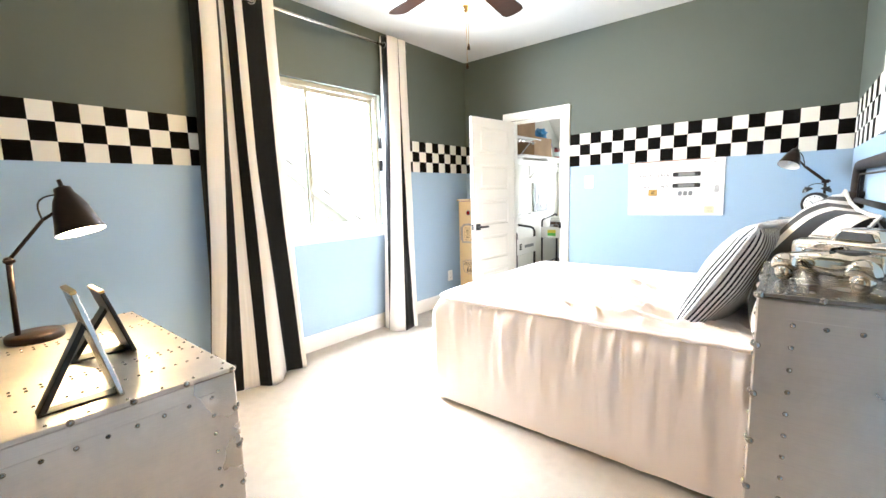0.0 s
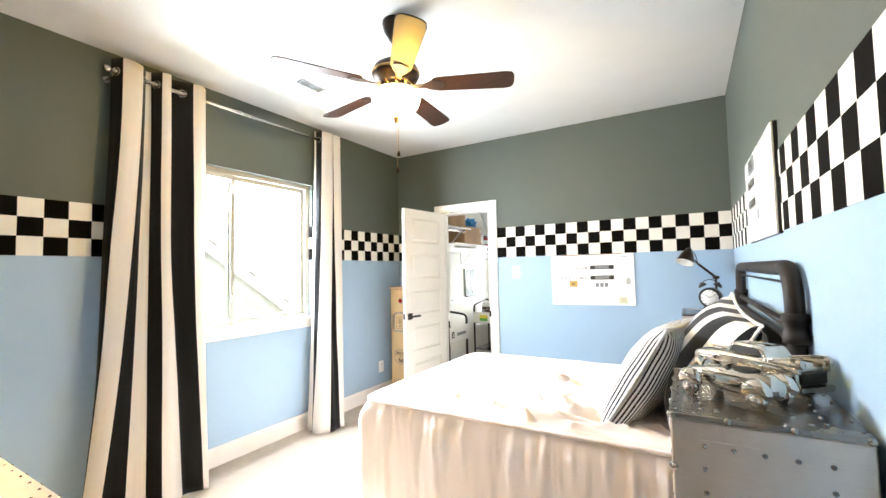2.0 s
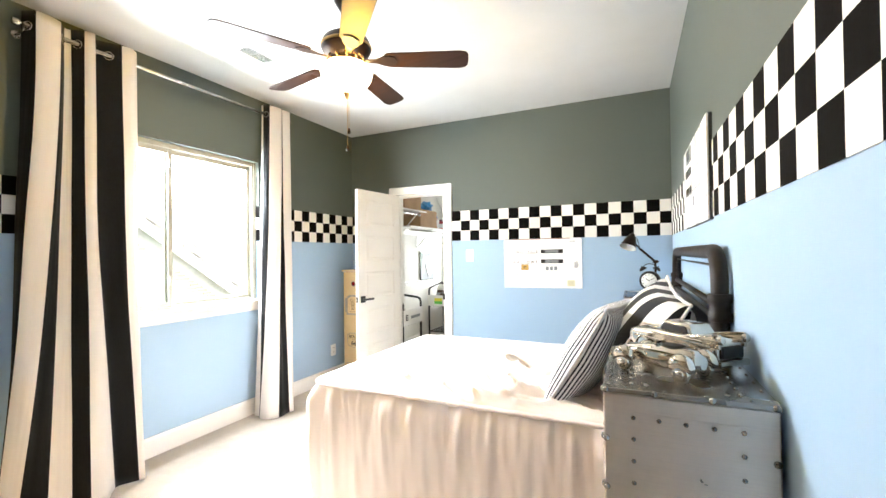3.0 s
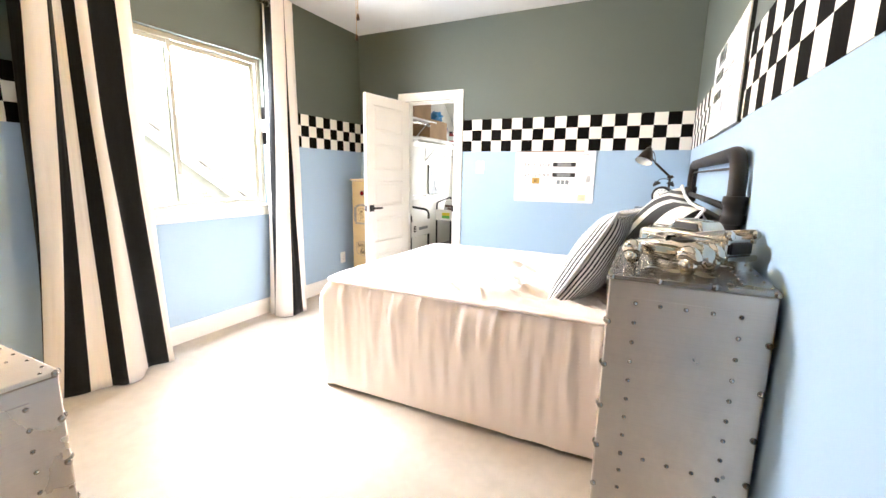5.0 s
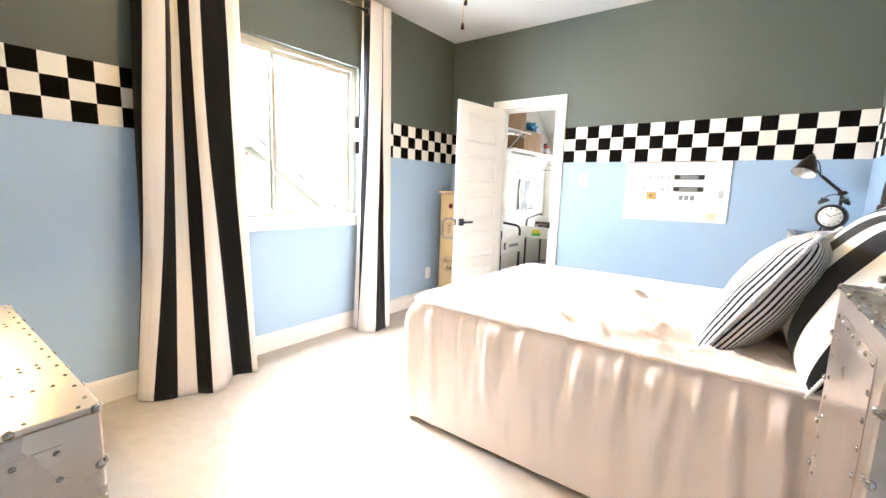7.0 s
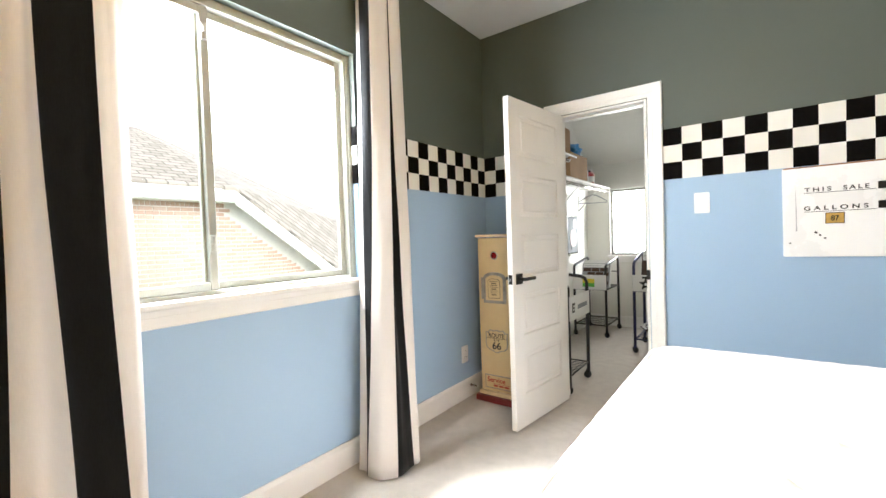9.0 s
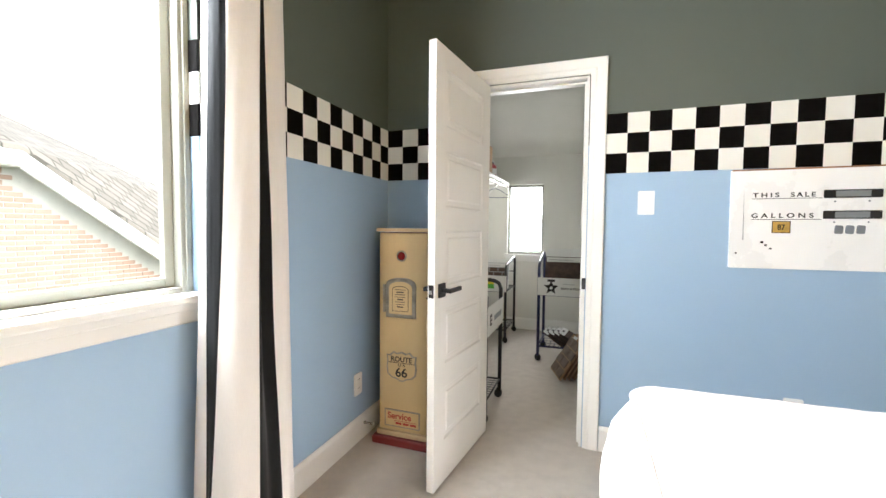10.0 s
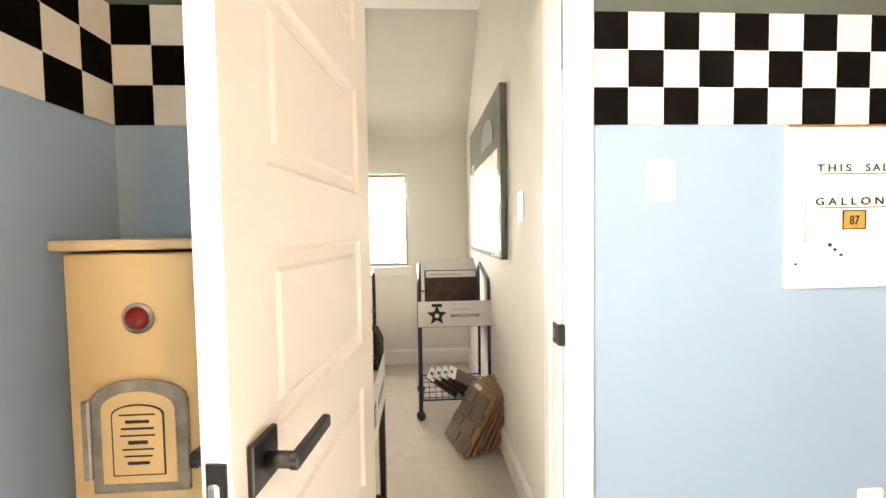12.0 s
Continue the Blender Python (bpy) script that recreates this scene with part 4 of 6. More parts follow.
def reading_lamp(place, joint, knee, shade_m, lit, label):
    """An articulated lamp: round foot, pole, joint, arm and a bell shade."""
    lamp = thing("desk_lamp", label, "lamp", place)
    inv = Matrix.Translation(place).inverted()
    p = Vector(place)

    def put(name, bm, mat, lab="", parent=lamp):
        bm.transform(inv)
        return part(name, bm, mat, parent, lab)

    put("foot", bm_lathe([(0, 0), (0.078, 0), (0.080, 0.004), (0.080, 0.022), (0.075, 0.027), (0, 0.028)], 32, Matrix.Translation(place)), BRONZE)
    j, k = Vector(joint), Vector(knee)
    start = Vector((j.x, j.y - 0.008, p.z + 0.026))
    put("pole", bm_tube([start, j], 0.0085, 12), BRONZE)
    put("joint", bm_lathe([(0, -0.020), (0.013, -0.020), (0.013, 0.020), (0, 0.020)], 14, Matrix.Translation(j) @ Matrix.Rotation(radians(90), 4, "Y")), BRONZE)
    put("wing_nut", bm_box(j + Vector((0.020, -0.016, -0.006)), j + Vector((0.027, 0.016, 0.006)), 0.003), BRONZE)
    arm = bm_tube([j + Vector((0.006, 0, 0)), k + Vector((0.006, 0, 0))], 0.0055, 10)
    bm_tube([j - Vector((0.006, 0, 0)), k - Vector((0.006, 0, 0))], 0.0055, 10, arm)
    put("arm", arm, BRONZE)
    bell = [(0.020, 0.175), (0.026, 0.172), (0.030, 0.150), (0.044, 0.125), (0.055, 0.095), (0.066, 0.045), (0.078, 0.0)]
    shade = put("shade", bm_lathe(bell, 32, shade_m), BRONZE, "dark bronze bell shade")
    put("lining", bm_lathe([(r - 0.003, z) for r, z in bell[2:]], 32, shade_m), SHADEIN if lit else TRIM, "pale inside of the shade", shade)
    put("cap", bm_lathe([(0, 0.205), (0.007, 0.204), (0.008, 0.180), (0.020, 0.175), (0, 0.172)], 16, shade_m), BRONZE, "", shade)
    put("lamp_bulb", bm_lathe([(0, 0.02), (0.015, 0.026), (0.024, 0.05), (0.018, 0.08), (0.012, 0.10), (0, 0.105)], 16, shade_m), BOWL if lit else SWITCH, "", shade).visible_shadow = False
    top = shade_m @ Vector((0, 0, 0.15))
    loop = [k + (top - k) * f + (shade_m.to_3x3() @ Vector((0, -0.03, 0.03))) * math.sin(math.pi * f) for f in [q / 8 for q in range(9)]]
    put("cord", bm_tube(loop, 0.003, 8), BLACK, "black cord loop")
    put("yoke", bm_tube([k, shade_m @ Vector((0, -0.045, 0.09)), shade_m @ Vector((0, -0.03, 0.13))], 0.006, 8), BRONZE)
    return lamp


reading_lamp((-1.77, 0.380, 0.805), (-1.77, 0.345, 1.094), (-1.77, 0.445, 1.227),
             Matrix.Translation((-1.77, 0.546, 1.176)) @ Matrix.Rotation(radians(-14), 4, "Y") @ Matrix.Rotation(radians(10), 4, "X"), True,
             "lit dark bronze task lamp on the metal dresser")
reading_lamp((0.475, 4.120, 1.031), (0.465, 4.120, 1.285), (0.350, 4.120, 1.395),
             Matrix.Translation((0.262, 4.085, 1.405)) @ Matrix.Rotation(radians(18), 4, "Y") @ Matrix.Rotation(radians(-24), 4, "X") @ Matrix.Diagonal((0.85, 0.85, 0.72, 1)), False,
             "unlit dark bronze task lamp with bell shade, on the far nightstand")


def easel_frame(x, y, h, wide, label, edge):
    """A picture frame seen from its edge: slab, back strut and base plate."""
    ob = thing("photo_frame", label, "picture frame", (x, y, 0.805), "frames on the dresser")
    lean = math.atan2(0.065, h)
    m = Matrix.Rotation(lean, 4, "X")
    bm = bm_box((-wide / 2, -0.006, 0.004), (wide / 2, 0.006, h), 0.002)
    bm.transform(m)
    part("slab", bm, edge, ob)
    bm = bm_box((-wide / 2 + 0.012, 0.0062, 0.016), (wide / 2 - 0.012, 0.0075, h - 0.012))
    bm.transform(m)
    part("print", bm, GREYPRINT, ob)
    bm = bm_box((-wide / 2, -0.0065, h), (wide / 2, 0.0065, h + 0.008), 0.001)
    bm.transform(m)
    part("top_edge", bm, BRASS, ob, "gilt top edge")
    bm = bm_poly([(-0.150, 0.004), (-0.135, 0.004), (-0.035, h * 0.72), (-0.048, h * 0.72)], wide * 0.36, Matrix(((0, 0, 1, -wide * 0.18), (1, 0, 0, 0), (0, 1, 0, 0), (0, 0, 0, 1))), 0.001)
    part("strut", bm, BLACK, ob, "black back strut")
    part("foot_bar", bm_box((-wide * 0.18, -0.150, 0.0), (wide * 0.18, 0.004, 0.005), 0.001), BLACK, ob)


easel_frame(-1.010, 0.448, 0.280, 0.11, "silver-edged standing photo frame on a black easel, on the dresser", NICKEL)
easel_frame(-1.380, 0.560, 0.215, 0.16, "smaller black standing photo frame on the dresser", BLACK)

# ---- chrome model cars ----


def wheel(parent, place, r, w):
    axle = Matrix.Translation(place) @ Matrix.Rotation(radians(90), 4, "X")
    tyre = part("wheel", bm_lathe([(0, -w / 2), (r * 0.7, -w / 2), (r * 0.94, -w * 0.42), (r, -w * 0.2), (r, w * 0.2), (r * 0.94, w * 0.42), (r * 0.7, w / 2), (0, w / 2)], 20, axle), CHROME, parent)
    part("hubcap", bm_lathe([(r * 0.5, 0), (r * 0.42, w * 0.14), (r * 0.15, w * 0.2), (0, w * 0.22)], 16, axle @ Matrix.Translation((0, 0, w / 2))), CHROME, tyre)
    part("hubcap", bm_lathe([(r * 0.5, 0), (r * 0.42, -w * 0.14), (r * 0.15, -w * 0.2), (0, -w * 0.22)], 16, axle @ Matrix.Translation((0, 0, -w / 2))), CHROME, tyre)


def loft(sections, bm=None):
    """Skins rounded cross-sections (x, half width, low z, high z, roundness) into one body."""
    own = bmesh.new()
    rings = []
    for x, hw, z0, z1, rr in sections:
        pts = rounded(2 * hw, z1 - z0, min(rr, hw * 0.98, (z1 - z0) * 0.49), 4)
        rings.append([own.verts.new((x, a, (z0 + z1) / 2 + b)) for a, b in pts])
    for a, b in zip(rings, rings[1:]):
        for i in range(len(a)):
            own.faces.new((a[i], a[(i + 1) % len(a)], b[(i + 1) % len(a)], b[i])).smooth = True
    own.faces.new(rings[0]), own.faces.new(rings[-1][::-1])
    bmesh.ops.recalc_face_normals(own, faces=own.faces[:])
    return joined(bm, own)


def finned_car():
    """A long saloon of the fifties, tail fins and all; its nose points along own +x."""
    car = thing("model_car", "large polished chrome model of a finned fifties car on the nightstand", "model car", (0.440, 1.757, 1.031), "chrome model cars")
    car.rotation_euler = (0, 0, radians(135))
    car.scale = (0.93, 0.96, 1.16)
    body = loft([(-0.165, 0.050, 0.030, 0.070, 0.01), (-0.158, 0.056, 0.022, 0.078, 0.012), (-0.10, 0.060, 0.018, 0.080, 0.014), (0.0, 0.061, 0.018, 0.080, 0.014), (0.08, 0.060, 0.018, 0.079, 0.016), (0.145, 0.059, 0.020, 0.076, 0.014), (0.165, 0.056, 0.024, 0.068, 0.010)])
    part("body", body, CHROME, car)
    cab = loft([(-0.080, 0.048, 0.076, 0.080, 0.002), (-0.066, 0.045, 0.076, 0.102, 0.008), (-0.052, 0.044, 0.076, 0.106, 0.010), (0.028, 0.044, 0.076, 0.107, 0.010), (0.038, 0.045, 0.076, 0.103, 0.008), (0.056, 0.048, 0.076, 0.080, 0.002)])
    part("cabin", cab, CHROME, car)
    for sy in (-1, 1):
        part("side_window", bm_poly([(-0.060, 0.082), (-0.050, 0.099), (0.026, 0.100), (0.042, 0.083)], 0.002, Matrix(((1, 0, 0, 0), (0, 0, 1, sy * 0.0455 - 0.001), (0, 1, 0, 0), (0, 0, 0, 1)))), INK, car, "dark window opening")
        part("tail_fin", bm_poly([(-0.172, 0.060), (-0.172, 0.096), (-0.150, 0.094), (-0.06, 0.080), (-0.06, 0.060)], 0.010, Matrix(((1, 0, 0, 0), (0, 0, 1, sy * 0.052 - 0.005), (0, 1, 0, 0), (0, 0, 0, 1))), 0.002), CHROME, car)
        part("headlight", bm_lathe([(0.012, 0), (0.012, 0.012), (0.008, 0.017), (0, 0.019)], 14, Matrix.Translation((0.158, sy * 0.038, 0.054)) @ Matrix.Rotation(radians(90), 4, "Y")), CHROME, car)
        part("side_spear", bm_box((-0.155, sy * 0.0605 - 0.0015, 0.052), (0.14, sy * 0.0605 + 0.0015, 0.057), 0.001), CHROME, car)
    for k in range(5):
        part("grille_bar", bm_box((0.165, -0.040, 0.036 + k * 0.005), (0.168, 0.040, 0.0385 + k * 0.005)), INK if k % 2 else CHROME, car)
    part("boot_recess", bm_box((-0.1725, -0.043, 0.036), (-0.1650, 0.043, 0.064), 0.003), INK, car, "dark recessed tail panel")
    for sy in (-1, 1):
        part("tail_light", bm_lathe([(0.011, 0), (0.011, 0.010), (0.007, 0.015), (0, 0.016)], 14, Matrix.Translation((-0.166, sy * 0.052, 0.082)) @ Matrix.Rotation(radians(-90), 4, "Y")), CHROME, car)
    part("hood_spear", bm_box((0.07, -0.003, 0.078), (0.160, 0.003, 0.083), 0.002), CHROME, car)
    for sy in (-1, 1):
        for x in (-0.105, 0.105):
            arc = [(x + 0.030 * math.cos(a), sy * 0.0605, 0.024 + 0.030 * math.sin(a)) for a in [radians(18 * q) for q in range(11)]]
            part("wheel_arch", bm_tube(arc, 0.003, 6), CHROME, car)
    for x, s in ((0.172, 1), (-0.172, -1)):
        part("bumper", bm_box((x - 0.008, -0.060, 0.018), (x + 0.008, 0.060, 0.034), 0.006, seg=2), CHROME, car)
    for x in (-0.105, 0.105):
        for sy in (-1, 1):
            wheel(car, (x, sy * 0.050, 0.0215), 0.0215, 0.020)


def roadster():
    """An open racer of the thirties with separate wings; its nose points along own +x."""
    car = thing("model_car", "small polished chrome model roadster with round wheels on the nightstand", "model car", (0.378, 1.578, 1.031), "chrome model cars")
    car.rotation_euler = (0, 0, radians(144))
    car.scale = (1.05, 1.12, 1.18)
    body = loft([(-0.105, 0.014, 0.030, 0.056, 0.012), (-0.085, 0.024, 0.022, 0.068, 0.018), (-0.02, 0.030, 0.018, 0.070, 0.018), (0.03, 0.028, 0.018, 0.068, 0.020), (0.10, 0.018, 0.022, 0.058, 0.016), (0.118, 0.013, 0.026, 0.050, 0.010)])
    part("body", body, CHROME, car)
    part("cockpit", bm_lathe([(0, 0), (0.020, 0), (0.022, 0.004), (0.018, 0.006), (0, 0.003)], 18, Matrix.Translation((-0.028, 0, 0.067)) @ Matrix.Diagonal((1.4, 1, 1, 1))), INK, car, "dark cockpit")
    part("windscreen", bm_poly([(-0.022, 0), (0.022, 0), (0.018, 0.010), (-0.018, 0.010)], 0.002, Matrix.Translation((0.006, 0, 0.068)) @ Matrix.Rotation(radians(90), 4, "Z") @ Matrix.Rotation(radians(70), 4, "X")), CHROME, car)
    part("side_pipe", bm_tube([(0.08, -0.028, 0.045), (0.02, -0.040, 0.034), (-0.08, -0.036, 0.030)], 0.004, 8), BRASS, car, "golden side pipe")
    for x, r in ((-0.078, 0.0215), (0.080, 0.0190)):
        for sy in (-1, 1):
            wheel(car, (x, sy * 0.046, r), r, 0.017)
            arc = [(x + (r + 0.006) * math.cos(a), sy * 0.046, r + (r + 0.006) * math.sin(a)) for a in [radians(15 + 15 * q) for q in range(11)]]
            part("mudguard", bm_tube(arc, [0.006, 0.011, 0.014, 0.016, 0.017, 0.017, 0.017, 0.016, 0.014, 0.011, 0.006], 8), CHROME, car)


finned_car()
roadster()

# ---- bed ----
BX0, BX1, BY0, BY1, BZ = -1.355, 0.515, 2.105, 3.500, 0.655


def edge_line(inset, r):
    """The outline of the mattress, corner by corner, with its way out."""
    out = []
    w, h = (BX1 - BX0) / 2 - inset, (BY1 - BY0) / 2 - inset
    cx, cy = (BX0 + BX1) / 2, (BY0 + BY1) / 2
    corners = ((w, h), (-w, h), (-w, -h), (w, -h))
    pts = []
    for k, (x, y) in enumerate(corners):
        nx, ny = corners[(k + 1) % 4]
        c = Vector((x - math.copysign(r, x), y - math.copysign(r, y)))
        for q in range(9):
            a = radians(90 * k + 90 * q / 8)
            d = Vector((math.cos(a), math.sin(a)))
            pts.append((c + r * d, d))
        c2 = Vector((nx - math.copysign(r, nx), ny - math.copysign(r, ny)))
        a = radians(90 * k + 90)
        d = Vector((math.cos(a), math.sin(a)))
        p, q2 = c + r * d, c2 + r * d
        steps = int((q2 - p).length / 0.012)
        for i in range(1, steps):
            pts.append((p + (q2 - p) * i / steps, d))
    return [(Vector((cx + p.x, cy + p.y, 0)), Vector((d.x, d.y, 0))) for p, d in pts]


def bed():
    ob = thing("bed", "bed with gathered off-white cover and dark iron pipe headboard", "bed", ((BX0 + BX1) / 2, (BY0 + BY1) / 2, 0))
    inv = Matrix.Translation(ob.location).inverted()

    def put(name, bm, mat, label=""):
        bm.transform(inv)
        return part(name, bm, mat, ob, label)

    # cover: gentle crown, tucks towards the pillows
    bm = bmesh.new()
    nx, ny = 210, 180
    grid = []
    for i in range(nx + 1):
        line = []
        for j in range(ny + 1):
            a, b = i / nx * 2 - 1, j / ny * 2 - 1
            r = 0.085
            hw, hh = (BX1 - BX0) / 2, (BY1 - BY0) / 2
            x, y = a * hw, b * hh
            cxr, cyr = max(abs(x) - (hw - r), 0), max(abs(y) - (hh - r), 0)
            lim = math.hypot(cxr, cyr)
            if lim > r:
                x = math.copysign(hw - r + cxr * r / lim, x)
                y = math.copysign(hh - r + cyr * r / lim, y)
                lim = r
            fall = (1 - math.sqrt(max(0.0, 1 - (lim / r) ** 2))) * 0.034
            wx, wy = x + (BX0 + BX1) / 2, y + (BY0 + BY1) / 2
            w2 = noise.noise(Vector((wx * 17 - wy * 5, wy * 6 + wx * 4, 2.1)))
            w0 = noise.noise(Vector((wx * 2.2, wy * 2.2, 5.0)))
            near = math.exp(-((wx + 0.40) / 0.58) ** 2) * math.exp(-((wy - 2.42) / 0.62) ** 2) * (1 - (lim / r) ** 2)
            fold = 1 - min(1.0, 1.6 * abs(noise.noise(Vector((wx * 2.4 + 0.8 * wy, (wy + 0.45 * wx) * 8.0 + 1.6 * w0, 0.7)))))
            tuck = 1 - min(1.0, 1.6 * abs(noise.noise(Vector((wx * 5.0, (wy + 0.30 * wx) * 15.0 + 1.4 * w0, 4.2)))))
            z = BZ + 0.034 - fall + 0.006 * w0 + near * (0.036 * fold ** 4 + 0.052 * tuck ** 4) + 0.002 * w2
            line.append(bm.verts.new((wx, wy, z)))
        grid.append(line)
    for a, b in zip(grid, grid[1:]):
        for j in range(ny):
            bm.faces.new((a[j], b[j], b[j + 1], a[j + 1])).smooth = True
    put("cover_top", bm, COVER, "off-white cotton cover, rumpled near the pillows")

    # gathered skirt
    line = edge_line(0.0, 0.085)
    bm = bmesh.new()
    rings = []
    rows = 16
    for j in range(rows + 1):
        h = j / rows
        z = BZ - 0.002 + (0.022 - BZ) * h
        ring = []
        for i, (p, d) in enumerate(line):
            g1 = noise.noise(Vector((p.x * 9, p.y * 9, h * 0.9)))
            g2 = noise.noise(Vector((p.x * 22, p.y * 22, h * 1.6 + 7)))
            g3 = noise.noise(Vector((p.x * 55, p.y * 55, h * 2 + 3)))
            swell = 0.010 + 0.045 * math.sin(math.pi * min(1, h * 1.15)) * 0.45
            if d.x < -0.3:
                swell += 0.045 * math.sin(math.pi * h * 0.8)
            calm = (1 - h) ** 0.8
            pinch = (1 - abs(g3)) ** 2
            off = swell + 0.016 * h * h - 0.016 * math.exp(-h * 22) + min(1.0, h * 7 + 0.10) * calm * (0.022 * g1 + 0.046 * g2 + 0.030 * pinch * (1 - h)) + 0.008 * g1 * h
            if d.x > 0.5:
                off = 0.0
            q = p + d * off
            ring.append(bm.verts.new((q.x, q.y, z)))
        rings.append(ring)
    for a, b in zip(rings, rings[1:]):
        for i in range(len(a)):
            k = (i + 1) % len(a)
            bm.faces.new((a[i], b[i], b[k], a[k])).smooth = True
    put("skirt", bm, COVER, "gathered off-white bed skirt")
    put("piping", bm_tube([p + d * 0.007 + Vector((0, 0, BZ + 0.001 + 0.0015 * math.sin(i * 0.6))) for i, (p, d) in enumerate(line)], 0.0105, 10, closed=True), COVER, "corded seam round the mattress edge")
    put("mattress", bm_box((BX0 + 0.03, BY0 + 0.03, 0.30), (BX1 - 0.01, BY1 - 0.03, BZ - 0.01), 0.05, seg=2), MATTRESS)
    put("box_base", bm_box((BX0 + 0.05, BY0 + 0.05, 0.12), (BX1 - 0.02, BY1 - 0.05, 0.30)), MATTRESS)
    for x in (BX0 + 0.12, BX1 - 0.12):
        for y in (BY0 + 0.12, BY1 - 0.12):
            put("leg", bm_cyl((x, y, 0), (x, y, 0.125), 0.025), BLACK)

    # pipe headboard
    hx, ya, yb, top = 0.572, 1.955, 3.540, 1.366
    def bend(y, sgn):
        return [(hx, y + sgn * (0.11 - 0.11 * math.cos(t)), top - 0.11 + 0.11 * math.sin(t)) for t in [radians(10 * q) for q in range(10)]]
    hoop = [(hx, ya, 0.0), (hx, ya, 0.6), (hx, ya, top - 0.13)] + bend(ya, 1) + [(hx, yb - 0.11, top)] + bend(yb, -1)[::-1][1:] + [(hx, yb, 0.6), (hx, yb, 0.0)]
    put("headboard_hoop", bm_tube(hoop, 0.027, 16), PIPE, "dark iron pipe hoop")
    for y in (ya, yb):
        col = bm_lathe([(0.027, -0.048), (0.036, -0.046), (0.038, -0.02), (0.033, -0.016), (0.033, 0.016), (0.038, 0.02), (0.036, 0.046), (0.027, 0.048)], 18, Matrix.Translation((hx, y, 1.175)))
        put("pipe_coupling", col, PIPE)
    put("headboard_rail", bm_cyl((hx, ya, 1.175), (hx, yb, 1.175), 0.014, 14), PIPE)
    inner = [(hx, ya + 0.060, 1.19), (hx, ya + 0.060, top - 0.085), (hx, ya + 0.090, top - 0.050), (hx, yb - 0.090, top - 0.050), (hx, yb - 0.060, top - 0.085), (hx, yb - 0.060, 1.19)]
    put("inner_frame", bm_tube(inner, 0.005, 8), PIPE)
    put("headboard_panel", bm_box((hx - 0.014, ya + 0.03, 0.40), (hx + 0.014, yb - 0.03, 1.13), 0.005), PIPE, "dark upholstered lower panel")


bed()


def cushion(name, label, w, h, thick, m, material, stripes, along, trim, trim_mat, pinch=0.16):
    """A stuffed cushion: two bulging faces with a corded seam. Own x, y lie in its face."""
    ob = thing(name, label, "cushion", m.translation)
    loc = Matrix.Translation(-m.translation) @ m
    bm = bmesh.new()
    uv = bm.loops.layers.uv.new("weave")
    n = 26
    tex = {}
    rim = []

    def spot(i, j):
        a, b = i / n * 2 - 1, j / n * 2 - 1
        x = a * w / 2 * (1 - pinch * 0.5 * (1 - b * b))
        y = b * h / 2 * (1 - pinch * 0.5 * (1 - a * a))
        lift = thick / 2 * (max(0.0, 1 - a * a) ** 0.42) * (max(0.0, 1 - b * b) ** 0.42)
        lift *= 1 + 0.10 * noise.noise(Vector((x * 7, y * 7, thick * 9)))
        return x, y, lift, a, b

    faces = []
    for sgn in (1, -1):
        g = []
        for i in range(n + 1):
            line = []
            for j in range(n + 1):
                x, y, lift, a, b = spot(i, j)
                v = bm.verts.new((x, y, sgn * lift))
                line.append(v)
            g.append(line)
        for k in range(n + 1):
            row = [g[i][k] if along == "x" else g[k][i] for i in range(n + 1)]
            run = [0.0]
            for c, d in zip(row, row[1:]):
                run.append(run[-1] + (d.co - c.co).length)
            for c, d in zip(row, run):
                tex[c] = ((d - run[n // 2]) / stripes + 40.25, 0.0)
        for i in range(n):
            for j in range(n):
                q = (g[i][j], g[i + 1][j], g[i + 1][j + 1], g[i][j + 1])
                bm.faces.new(q if sgn > 0 else q[::-1]).smooth = True
    for f in bm.faces:
        for lp in f.loops:
            lp[uv].uv = tex[lp.vert]
    bmesh.ops.remove_doubles(bm, verts=bm.verts[:], dist=0.0004)
    bm.transform(loc)
    part("cushion_cover", bm, material, ob)
    rim = [spot(i, 0)[:2] for i in range(n)] + [spot(n, j)[:2] for j in range(n)] + [spot(n - i, n)[:2] for i in range(n)] + [spot(0, n - j)[:2] for j in range(n)]
    fine = []
    for (xa, ya), (xb, yb) in zip(rim, rim[1:] + rim[:1]):
        for q in range(6):
            fine.append((1.012 * (xa + (xb - xa) * q / 6), 1.012 * (ya + (yb - ya) * q / 6), 0))
    cord = bm_tube(fine, [trim * (1 + 0.28 * math.sin(q * 2.1)) for q in range(len(fine))], 8, closed=True)
    cord.transform(loc)
    part("cord_trim", cord, trim_mat, ob, "corded edge")
    return ob


def lean(x, y, z, tilt, spin=0.0, roll=0.0):
    """Faces -x (towards the foot of the bed), leaning back by tilt from upright."""
    return Matrix.Translation((x, y, z)) @ Matrix.Rotation(radians(spin), 4, "Z") @ Matrix.Rotation(radians(-90 + tilt), 4, "Y") @ Matrix.Rotation(radians(90 + roll), 4, "Z")


